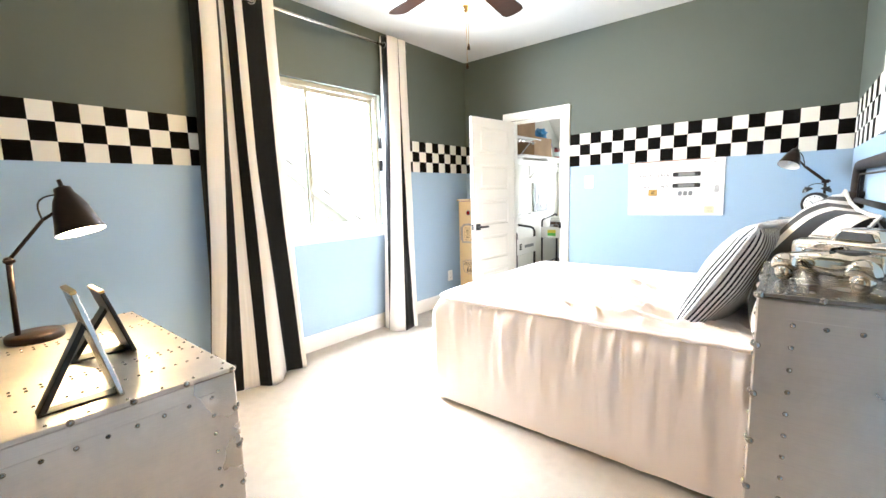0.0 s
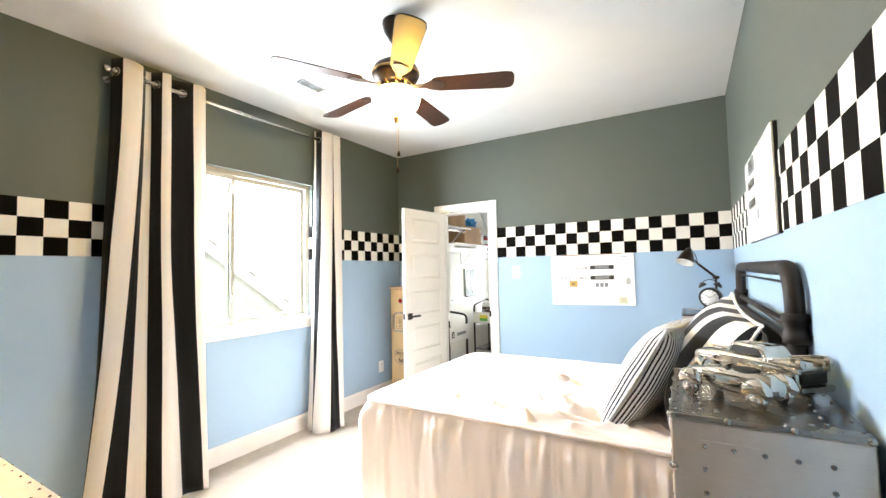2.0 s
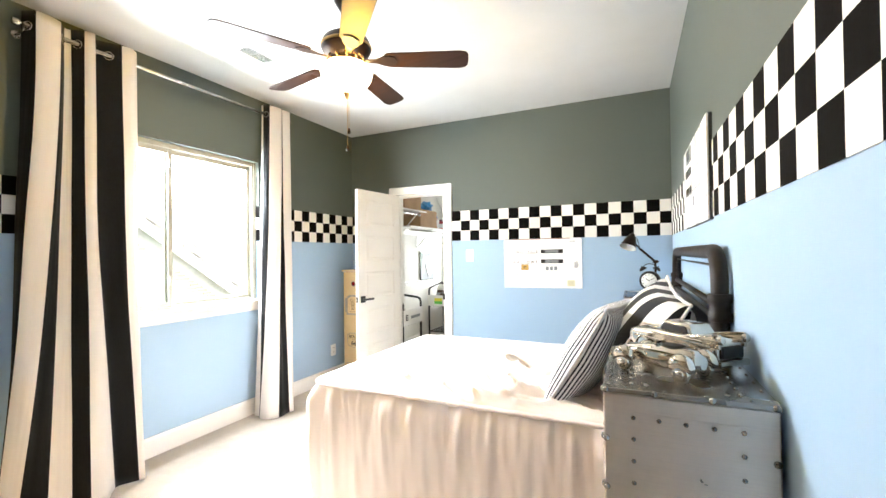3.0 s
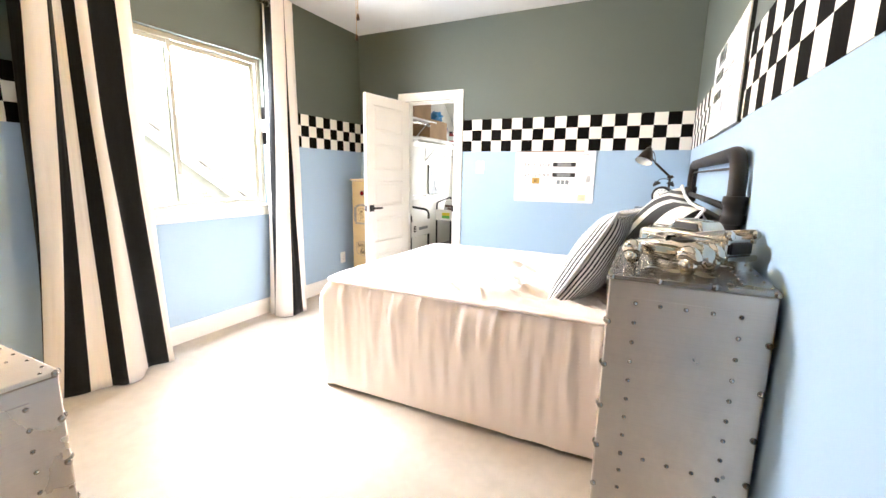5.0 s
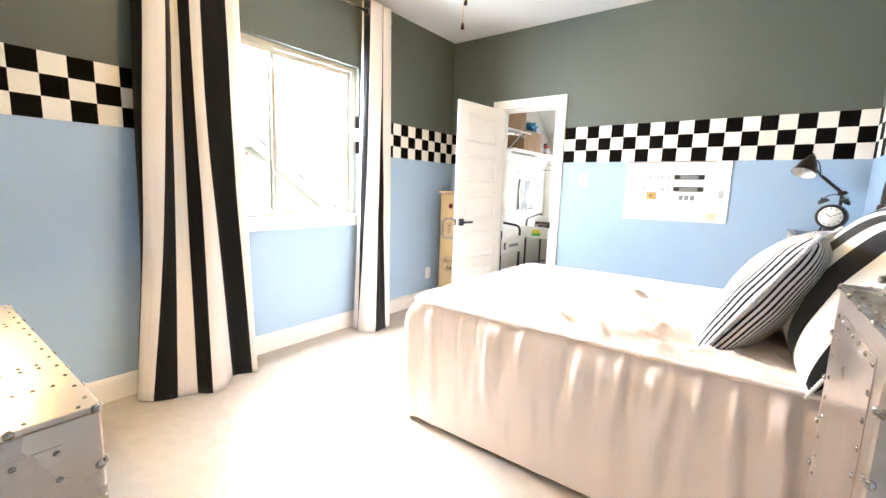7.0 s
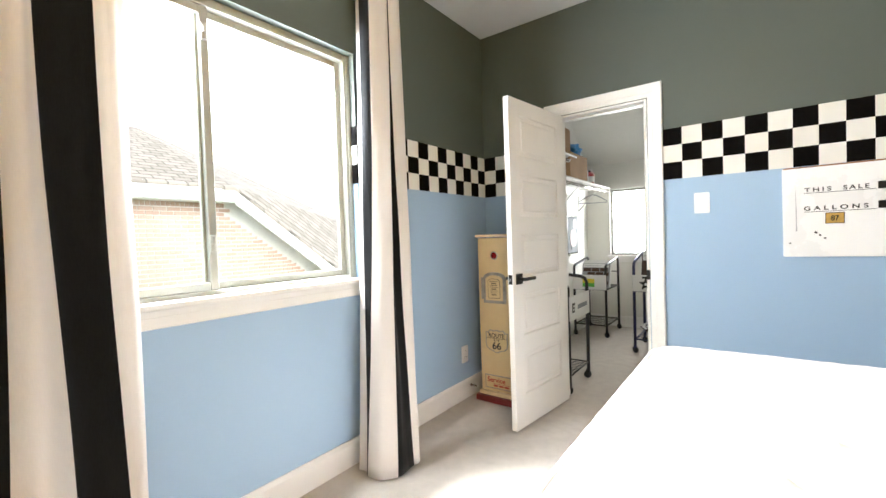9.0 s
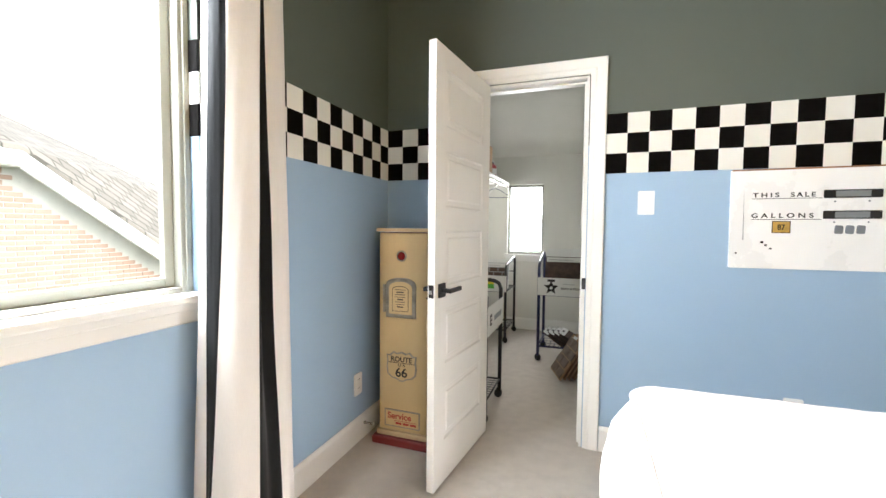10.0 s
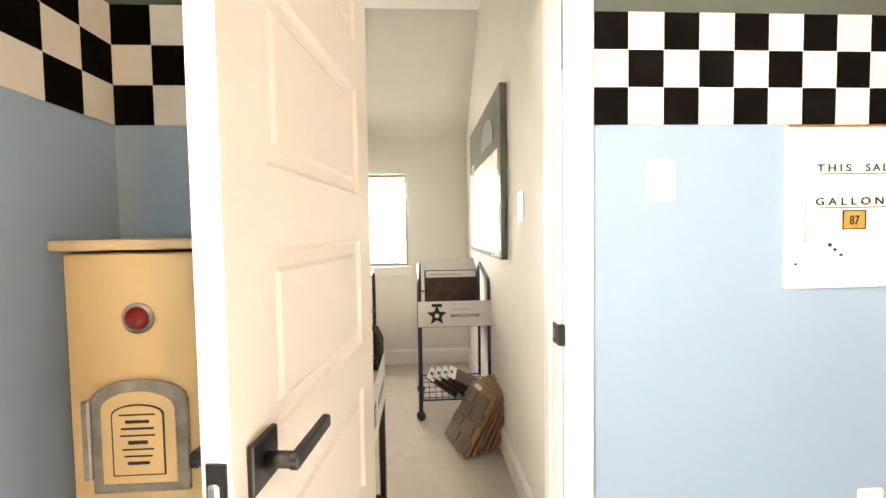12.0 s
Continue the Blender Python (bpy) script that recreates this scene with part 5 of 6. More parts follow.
cushion("ticking_pillow", "plump navy and white ticking pillow with rope trim on the bed", 0.60, 0.56, 0.23, lean(0.118, 2.460, 0.885, 31, -11), TICKING, 0.0170, "x", 0.008, ROPE)
cushion("striped_cushion", "black and white wide-striped cushion with white cord, against the headboard", 0.66, 0.58, 0.29, lean(0.345, 2.400, 0.945, 27, 6, -7), CABANA, 0.185, "x", 0.006, ENAMEL)
cushion("black_pillow", "dark charcoal sleeping pillow standing against the headboard", 0.66, 0.44, 0.16, lean(0.465, 2.560, 0.905, 10), surface("charcoal_cotton", (0.020, 0.021, 0.024), 0.9, vary=0.2, fine=300), 0.3, "x", 0.005, BLACK)


def alarm_clock():
    ob = thing("alarm_clock", "black round twin-bell alarm clock on the far nightstand", "clock", (0.420, 3.985, 1.031))
    aim = Matrix.Translation((0, 0, 0.105)) @ Matrix.Rotation(radians(-20), 4, "Z") @ Matrix.Rotation(radians(90), 4, "X")
    part("case", bm_lathe([(0, -0.03), (0.070, -0.03), (0.076, -0.02), (0.076, 0.022), (0.070, 0.030), (0.062, 0.030), (0.060, 0.024), (0, 0.024)], 32, aim), BLACK, ob)
    face = part("dial", bm_lathe([(0, 0.0255), (0.059, 0.0255), (0.059, 0.0245), (0, 0.0245)], 32, aim), CARD, ob, "white dial")
    marks = bmesh.new()
    for k in range(12):
        plate(0.004, 0.010, 0.0008, aim @ Matrix.Rotation(math.pi * k / 6, 4, "Z") @ Matrix.Translation((0, 0.049, 0.0256)), bm=marks)
    part("hour_marks", marks, INK, face)
    pointer = plate(0.004, 0.036, 0.001, aim @ Matrix.Rotation(radians(50), 4, "Z") @ Matrix.Translation((0, 0.016, 0.0266)))
    plate(0.003, 0.048, 0.001, aim @ Matrix.Rotation(radians(-60), 4, "Z") @ Matrix.Translation((0, 0.022, 0.0278)), bm=pointer)
    part("pointers", pointer, INK, face)
    for sx in (-1, 1):
        tilt = Matrix.Translation((sx * 0.045, 0, 0.190)) @ Matrix.Rotation(radians(sx * 28), 4, "Y")
        part("bell", bm_lathe([(0.030, 0), (0.029, 0.010), (0.020, 0.022), (0.006, 0.027), (0.004, 0.034), (0, 0.035)], 20, tilt), BLACK, ob)
        part("foot", bm_cyl((sx * 0.036, 0, 0.046), (sx * 0.052, 0, 0.0), 0.006, 10), BLACK, ob)
    part("carry_loop", bm_tube([(0.05 * math.cos(a), 0, 0.205 + 0.035 * math.sin(a)) for a in [math.pi * q / 10 for q in range(11)]], 0.003, 8), BLACK, ob)


alarm_clock()

# ---- enamel pump panels on the walls ----


def pump_panel_north():
    cx, cz, w, h = -0.501, 1.268, 0.738, 0.472
    m = facing(cx, N, cz, "south") @ Matrix.Rotation(radians(0.3), 4, "Z")
    ob = thing("pump_sign", "white enamel petrol pump sign reading this sale and gallons", "wall sign", (cx, N, cz))
    loc = Matrix.Translation((-cx, -N, -cz)) @ m
    t = 0.010
    part("panel", plate(w, h, t, loc, 0.008, 0.003), ENAMEL, ob)
    part("rusty_edge", bm_box((-w / 2 + 0.004, h / 2 - 0.006, 0.002), (w / 2 - 0.10, h / 2 + 0.0012, t + 0.0012), 0.001), RUST, ob, "rusted top edge").data.transform(loc)
    f = at(loc, 0, 0, t)
    u = lambda x: x - cx
    v = lambda z: z - cz
    letters("lettering", "THIS", 0.030, at(f, u(-0.780), v(1.371)), INK, ob, 0.0008, 1.25, spacing=1.50)
    letters("lettering", "SALE", 0.030, at(f, u(-0.632), v(1.371)), INK, ob, 0.0008, 1.15, spacing=1.42)
    letters("lettering", "GALLONS", 0.030, at(f, u(-0.784), v(1.274)), INK, ob, 0.0008, 1.28, spacing=1.62)
    line = bmesh.new()
    for z in (1.364, 1.266):
        plate(0.268, 0.0025, 0.0010, at(f, u(-0.648), v(z)), bm=line)
    part("underline", line, INK, ob)
    for z in (1.381, 1.2865):
        d = part("meter_window", plate(0.208, 0.037, 0.004, at(f, u(-0.404), v(z)), 0.003, 0.001), INK, ob, "black meter window")
        part("meter_glass", plate(0.124, 0.027, 0.001, at(f, u(-0.404), v(z), 0.0045)), DISPLAY, d, "grey display glass")
        for dx in (-0.062, 0.060):
            part("screw", bm_lathe([(0.004, 0), (0.003, 0.002), (0, 0.0026)], 8, at(f, u(-0.404) + dx, v(z) - 0.034)), BUTTON, ob)
    tag = part("octane_label", plate(0.072, 0.056, 0.0016, at(f, u(-0.664), v(1.230)) @ Matrix.Rotation(radians(-2), 4, "Z")), AMBER, ob, "amber label reading 87")
    rim = bmesh.new()
    for dx, dy, ww, hh in ((0, 0.0265, 0.070, 0.003), (0, -0.0265, 0.070, 0.003), (-0.0345, 0, 0.003, 0.054), (0.0345, 0, 0.003, 0.054)):
        plate(ww, hh, 0.0022, at(f, u(-0.664) + dx, v(1.230) + dy), bm=rim)
    part("label_rim", rim, INK, tag)
    letters("label_digits", "87", 0.036, at(f, u(-0.664), v(1.217), 0.0018), INK, tag, 0.0005, 0.85, "CENTER")
    for k in range(3):
        part("push_button", plate(0.030, 0.038, 0.004, at(f, u(-0.449) + k * 0.0395, v(1.219)) @ Matrix.Rotation(radians(-4), 4, "Z"), 0.006, 0.001), BUTTON, ob, "grey push button")
    part("sticker", plate(0.070, 0.058, 0.001, at(f, u(-0.231), v(1.080)), 0.004), PALE, ob, "yellowed sticker")
    bars = bmesh.new()
    for k in range(4):
        plate(0.052 - 0.006 * (k % 2), 0.004, 0.0016, at(f, u(-0.231), v(1.098) - k * 0.011), bm=bars)
    part("sticker_print", bars, surface("faint_print", (0.50, 0.48, 0.34), 0.7), ob)
    part("worn_patch", bm_poly([(-0.018, -0.03), (0.014, -0.026), (0.022, 0.002), (0.012, 0.036), (-0.016, 0.026)], 0.0008, at(f, u(-0.183), v(1.250))), SCUFF, ob, "grey worn patch")
    part("worn_patch", bm_poly([(-0.002, -0.12), (0.004, -0.116), (0.002, 0.0), (-0.001, 0.12)], 0.0008, at(f, u(-0.815), v(1.285))), SCUFF, ob)
    for x, z, s in ((-0.738, 1.158, 0.006), (-0.722, 1.144, 0.005), (-0.703, 1.128, 0.005), (-0.842, 1.104, 0.004)):
        part("enamel_chip", bm_poly([(-s, -s * 0.6), (s, -s), (s * 1.2, s * 0.5), (0, s), (-s * 0.8, s * 0.6)], 0.0007, at(f, u(x), v(z))), INK, ob, "chip in the enamel")
    part("maker_plate", plate(0.055, 0.010, 0.001, at(f, u(-0.215), v(1.472))), SCUFF, ob)


def pump_panel_east():
    y0, y1, z0, z1 = 2.270, 3.130, 1.500, 1.935
    cy, cz, w, h = (y0 + y1) / 2, (z0 + z1) / 2, y1 - y0, z1 - z0
    ob = thing("pump_sign", "white enamel petrol pump sign hung on the wall over the bed", "wall sign", (E, cy, cz))
    loc = Matrix.Translation((-E, -cy, -cz)) @ facing(E, cy, cz, "west")
    t = 0.020
    part("panel", plate(w, h, t, loc, 0.008, 0.003), ENAMEL, ob)
    part("rim", plate(w + 0.006, h + 0.006, t - 0.006, loc, 0.010), BLACK, ob, "dark rim behind the panel")
    f = at(loc, 0, 0, t)
    part("badge", plate(0.20, 0.075, 0.003, at(f, -0.17, 0.165), 0.004), BUTTON, ob, "dark badge")
    part("badge_face", plate(0.13, 0.05, 0.001, at(f, -0.17, 0.165, 0.0035)), DISPLAY, ob)
    for z in (0.075, -0.025):
        d = part("meter_window", plate(0.21, 0.040, 0.004, at(f, -0.20, z), 0.003, 0.001), INK, ob, "black meter window")
        part("meter_glass", plate(0.12, 0.028, 0.001, at(f, -0.20, z, 0.0045)), DISPLAY, d)
        part("lettering_bar", plate(0.25, 0.020, 0.0008, at(f, 0.08, z)), SCUFF, ob)
        part("lettering_bar", plate(0.26, 0.003, 0.0010, at(f, 0.08, z - 0.017)), INK, ob)
    part("octane_label", plate(0.06, 0.05, 0.0016, at(f, -0.02, -0.095)), BUTTON, ob)
    for k in range(5):
        part("green_letter_bar", plate(0.015, 0.022, 0.0008, at(f, -0.395, -0.085 - k * 0.027)), GREENINK, ob, "green letter")
    for x, y in ((0.40, -0.12), (0.02, -0.15), (-0.03, -0.155)):
        part("enamel_chip", bm_poly([(-0.006, -0.004), (0.007, -0.006), (0.008, 0.003), (0, 0.007)], 0.0007, at(f, x, y)), INK, ob)


pump_panel_north()
pump_panel_east()

# ---- cream pump cabinet in the corner ----


def pump_cabinet():
    x0, x1, y0, y1, high = -2.612, -2.330, 3.985, 4.285, 1.188
    cx = (x0 + x1) / 2
    ob = thing("pump_cabinet", "cream and oxblood cabinet made up as a vintage petrol pump", "cabinet", (cx, y0, 0))
    inv = Matrix.Translation((-cx, -y0, 0))

    def put(name, bm, mat, label="", parent=ob):
        bm.transform(inv)
        return part(name, bm, mat, parent, label)

    put("carcass", bm_box((x0 - 0.004, y0 + 0.014, 0.03), (x1 + 0.026, y1, high - 0.004), 0.004), REDPAINT)
    put("door", bm_box((x0, y0, 0.075), (x1 + 0.004, y0 + 0.013, high - 0.006), 0.003), CREAM, "cream enamelled door")
    put("top_board", bm_box((x0 - 0.014, y0 - 0.016, high), (x1 + 0.030, y1 + 0.004, high + 0.020), 0.006, seg=2), CREAMTOP, "cream top board")
    put("plinth", bm_box((x0 - 0.030, y0 - 0.040, 0), (x1 + 0.034, y1, 0.045), 0.006), REDPAINT)
    put("plinth_step", bm_box((x0 - 0.012, y0 - 0.014, 0.045), (x1 + 0.028, y0 + 0.013, 0.072), 0.004), CREAMTOP)
    m = facing(cx - 0.006, y0, 0, "south")
    jewel = put("jewel_ring", bm_lathe([(0.030, 0), (0.030, 0.004), (0.024, 0.008), (0.022, 0.004)], 24, at(m, 0, 1.056)), PEWTER)
    put("jewel", bm_lathe([(0.0235, 0.003), (0.021, 0.012), (0.013, 0.019), (0, 0.022)], 24, at(m, 0, 1.056)), REDGLASS, "round red glass jewel")
    # cast door plate with its hinge
    arch = lambda w, h, rise: [(-w / 2, -h / 2), (w / 2, -h / 2), (w / 2, h / 2 - rise)] + [(w / 2 * math.cos(a), h / 2 - rise + rise * math.sin(a)) for a in [radians(20 + 14 * q) for q in range(11)]] + [(-w / 2, h / 2 - rise)]
    c = at(m, -0.002, 0.826)
    cast = put("cast_plate", bm_poly(arch(0.182, 0.222, 0.040), 0.010, c, 0.003), PEWTER, "pewter cast frame with an arched top")
    put("plate_field", bm_poly(arch(0.138, 0.180, 0.034), 0.004, at(c, 0, 0, 0.0085), 0.001), CREAM, "", cast)
    put("text_field", bm_poly(arch(0.098, 0.140, 0.020), 0.0012, at(c, 0, -0.004, 0.0128)), INK, "", cast)
    put("text_field_inner", bm_poly(arch(0.092, 0.134, 0.018), 0.0012, at(c, 0, -0.004, 0.0136)), CREAM, "", cast)
    bars = bmesh.new()
    for k, (ww, hh) in enumerate(((0.066, 0.003), (0.044, 0.006), (0.060, 0.004), (0.064, 0.003), (0.036, 0.007), (0.058, 0.003), (0.052, 0.003), (0.040, 0.006))):
        plate(ww, hh, 0.0008, at(c, 0, 0.046 - k * 0.0135, 0.0150), bm=bars)
    put("plate_text", bars, INK, "", cast)
    bar = bm_box((-0.109, -0.085, 0.0), (-0.093, 0.072, 0.010), 0.003)
    bar.transform(c)
    put("hinge_bar", bar, PEWTER, "", cast)
    sh = at(m, 0.002, 0.442)
    half = [(0, 0.084), (0.030, 0.074), (0.050, 0.084), (0.072, 0.062), (0.092, 0.064), (0.086, 0.030), (0.092, -0.006), (0.086, -0.046), (0.062, -0.066), (0.030, -0.072), (0.010, -0.084)]
    out = half + [(-x, y) for x, y in half[::-1] if x > 0]
    shield = put("route_shield", bm_poly(out[::-1], 0.004, sh, 0.001), PEWTER, "cast highway shield")
    put("shield_field", bm_poly([(x * 0.90, y * 0.90) for x, y in out[::-1]], 0.0015, at(sh, 0, 0, 0.004)), CREAM, "", shield)
    for body, size, dy, wide in (("ROUTE", 0.040, 0.028, 1.0), ("U S", 0.020, 0.001, 1.5), ("66", 0.070, -0.056, 1.05)):
        t = letters("shield_text", body, size, inv @ at(sh, 0, dy, 0.0058), INK, shield, 0.0006, wide, "CENTER")
    put("shield_rule", plate(0.160, 0.003, 0.0008, at(sh, 0, 0.021, 0.0056)), INK, "", shield)
    sv = at(m, 0.006, 0.146)
    sign = put("service_plate", plate(0.214, 0.098, 0.004, sv, 0.003, 0.001), PEWTER, "framed service plate")
    put("service_field", plate(0.200, 0.084, 0.0012, at(sv, 0, 0, 0.004)), CREAM, "", sign)
    letters("service_text", "Service", 0.050, inv @ at(sv, -0.088, -0.002, 0.0054), REDINK, sign, 0.0006, 1.0)
    put("service_rule", plate(0.130, 0.0025, 0.0008, at(sv, 0.020, -0.012, 0.0054)), REDINK, "", sign)
    bars = bmesh.new()
    for k in range(3):
        plate(0.036, 0.012, 0.0008, at(sv, -0.020 + k * 0.044, -0.026, 0.0054), bm=bars)
    put("service_small_text", bars, REDINK, "", sign)
    put("latch_knob", bm_cyl((x1 + 0.010, y0 - 0.012, 0.835), (x1 + 0.010, y0 + 0.010, 0.835), 0.007, 12), BLACK, "black latch knob")


pump_cabinet()

# ---- closet ----


def closet_shelf(y0, y1, z, brackets, label):
    ob = thing("closet_shelf", label, "shelf", (CW, y0, z), "closet shelves")
    inv = Matrix.Translation((-CW, -y0, -z))

    def put(name, bm, mat, lab=""):
        bm.transform(inv)
        return part(name, bm, mat, ob, lab)

    put("board", bm_box((CW, y0, z - 0.018), (CW + 0.300, y1, z), 0.002), TRIM)
    put("wall_cleat", bm_box((CW, y0, z - 0.105), (CW + 0.018, y1, z - 0.018), 0.002), TRIM)
    put("hanging_rod", bm_cyl((CW + 0.275, y0 + 0.01, z - 0.055), (CW + 0.275, y1 - 0.004, z - 0.055), 0.016, 14), NICKEL, "steel hanging rod")
    for y in brackets:
        bm = bm_box((CW, y - 0.013, z - 0.30), (CW + 0.012, y + 0.013, z - 0.018), 0.002)
        bm_box((CW + 0.012, y - 0.013, z - 0.030), (CW + 0.285, y + 0.013, z - 0.018), 0.002, bm)
        bm_tube([(CW + 0.008, y, z - 0.285), (CW + 0.15, y, z - 0.135), (CW + 0.255, y, z - 0.03)], 0.008, 8, bm)
        bm_tube([(CW + 0.275 + 0.021 * math.cos(a), y, z - 0.055 + 0.021 * math.sin(a)) for a in [radians(-170 + 20 * q) for q in range(10)]], 0.005, 6, bm)
        put("bracket", bm, TRIM, "white shelf and rod bracket")


closet_shelf(N + T + 0.004, 5.715, 1.990, (4.75, 5.52), "white closet shelf with hanging rod, holding a cardboard box")
closet_shelf(5.235, CN, 1.765, (5.95, 6.62), "lower white closet shelf with hanging rod, holding boxes and bags")


def carton(x0, x1, y0, y1, z0, z1, label):
    ob = thing("cardboard_box", label, "box", ((x0 + x1) / 2, (y0 + y1) / 2, z0))
    inv = Matrix.Translation(-ob.location)
    bm = bm_box((x0, y0, z0), (x1, y1, z1 - 0.003), 0.003)
    bm.transform(inv)
    part("carton_body", bm, CARDBOARD, ob)
    for a, b in ((x0, (x0 + x1) / 2 - 0.001), ((x0 + x1) / 2 + 0.001, x1)):
        bm = bm_box((a, y0, z1 - 0.003), (b, y1, z1), 0.001)
        bm.transform(inv)
        part("flap", bm, CARDBOARD, ob)
    bm = bm_box(((x0 + x1) / 2 - 0.024, y0 - 0.0008, z0 + (z1 - z0) * 0.7), ((x0 + x1) / 2 + 0.024, y0, z1))
    bm.transform(inv)
    part("tape", bm, PALE, ob)


carton(-2.735, -2.462, 5.090, 5.560, 1.990, 2.235, "brown cardboard carton on the upper closet shelf")
carton(-2.735, -2.455, 5.520, 6.060, 1.765, 2.020, "long brown cardboard carton on the lower closet shelf")


def plastic_bag():
    bm = bmesh.new()
    bmesh.ops.create_icosphere(bm, subdivisions=4, radius=1.0)
    for v in bm.verts:
        c = v.co.copy()
        w = 1 + 0.35 * noise.noise(c * 1.8) + 0.18 * noise.noise(c * 5 + Vector((3, 1, 2)))
        v.co = Vector((c.x * 0.10 * w, c.y * 0.13 * w, max(c.z, -0.75) * 0.075 * w))
    low = min(v.co.z for v in bm.verts)
    for v in bm.verts:
        v.co += Vector((-2.58, 5.93, 2.021 - low))
    for f in bm.faces:
        f.smooth = True
    single("plastic_bag", bm, BLUEBAG, "crumpled blue plastic bag on the cardboard carton", "bag")


plastic_bag()


def bottle(x, y, z, r, h, mat, cap, label):
    ob = thing("bottle", label, "bottle", (x, y, z), "bottles on the closet shelf")
    part("bottle_body", bm_lathe([(0, 0), (r * 0.95, 0), (r, 0.006), (r, h * 0.68), (r * 0.8, h * 0.78), (r * 0.35, h * 0.86), (r * 0.35, h * 0.9), (0, h * 0.9)], 18), mat, ob)
    part("cap", bm_lathe([(0, h), (r * 0.42, h), (r * 0.44, h * 0.89), (0, h * 0.88)], 14), cap, ob)
    part("bottle_label", bm_lathe([(r + 0.0008, h * 0.15), (r + 0.0008, h * 0.55)], 18), CARD, ob)


for k, (y, r, h, mat, cap) in enumerate(((6.13, 0.045, 0.24, REDPACK, BLUEBAG), (6.25, 0.042, 0.20, CARD, BLUEBAG), (6.36, 0.050, 0.16, REDPACK, INK), (6.48, 0.045, 0.19, PINK, CARD))):
    bottle(-2.53 - 0.02 * (k % 2), y, 1.765, r, h, mat, cap, ("red bottle with blue cap on the closet shelf", "white bottle with blue cap on the closet shelf", "short red bottle with black cap on the closet shelf", "pink bottle with white cap on the closet shelf")[k])


def hanger():
    ob = thing("clothes_hanger", "grey plastic clothes hanger on the closet rod", "hanger", (-2.475, 6.30, 1.71))
    pts = [(-0.155, 0, -0.165), (-0.155, 0, -0.150), (-0.05, 0, -0.088), (0, 0, -0.074), (0.05, 0, -0.088), (0.155, 0, -0.150), (0.155, 0, -0.165), (0.0, 0, -0.170)]
    part("hanger_frame", bm_tube(pts, 0.0045, 8, closed=True), BUTTON, ob)
    hook = [(0, 0, -0.076), (0, 0, -0.045)] + [(0.0 + 0.021 * math.sin(a), 0, 0.0 - 0.021 * math.cos(a)) for a in [radians(20 * q) for q in range(12)]]
    part("hook", bm_tube(hook, 0.0022, 6), NICKEL, ob)
    ob.rotation_euler = (0, 0, radians(28))


hanger()


def wall_picture():
    y0, y1, z0, z1 = 6.03, 6.50, 0.955, 1.410
    cy, cz = (y0 + y1) / 2, (z0 + z1) / 2
    ob = thing("wall_picture", "small framed print in grey and pink on the closet wall", "picture", (CW, cy, cz))
    loc = Matrix.Translation((-CW, -cy, -cz)) @ facing(CW, cy, cz, "east")
    w, h = y1 - y0, z1 - z0
    part("frame", plate(w, h, 0.022, loc, 0, 0.003), GREYPLATE, ob)
    part("print", plate(w - 0.03, h - 0.03, 0.0015, at(loc, 0, 0, 0.022)), PRINTGREY, ob)
    f = at(loc, 0, 0, 0.0237)
    part("print_shape", bm_poly(rounded(0.20, 0.20, 0.08), 0.0008, at(f, 0.08, -0.04)), PINK, ob, "pink patch")
    part("print_shape", plate(0.03, 0.30, 0.0008, at(f, -0.13, 0.05) @ Matrix.Rotation(radians(-6), 4, "Z")), CARD, ob)
    part("print_shape", plate(0.022, 0.26, 0.0010, at(f, -0.05, -0.06) @ Matrix.Rotation(radians(28), 4, "Z")), INK, ob)
    part("print_shape", bm_poly(rounded(0.10, 0.12, 0.045), 0.0008, at(f, 0.13, 0.13)), CARD, ob)


wall_picture()


def hook_rail():
    ob = thing("hook_rail", "white wall rail with coat hooks in the closet", "coat hooks", (CW, 5.85, 0.93))
    part("rail", bm_box((0, -0.36, -0.035), (0.016, 0.32, 0.035), 0.004), TRIM, ob)
    for y in (-0.30, 0.0, 0.26):
        part("hook", bm_tube([(0.014, y, 0.015), (0.045, y, 0.018), (0.062, y, 0.004), (0.064, y, 0.024), (0.060, y, 0.040)], 0.006, 8), TRIM, ob)


hook_rail()


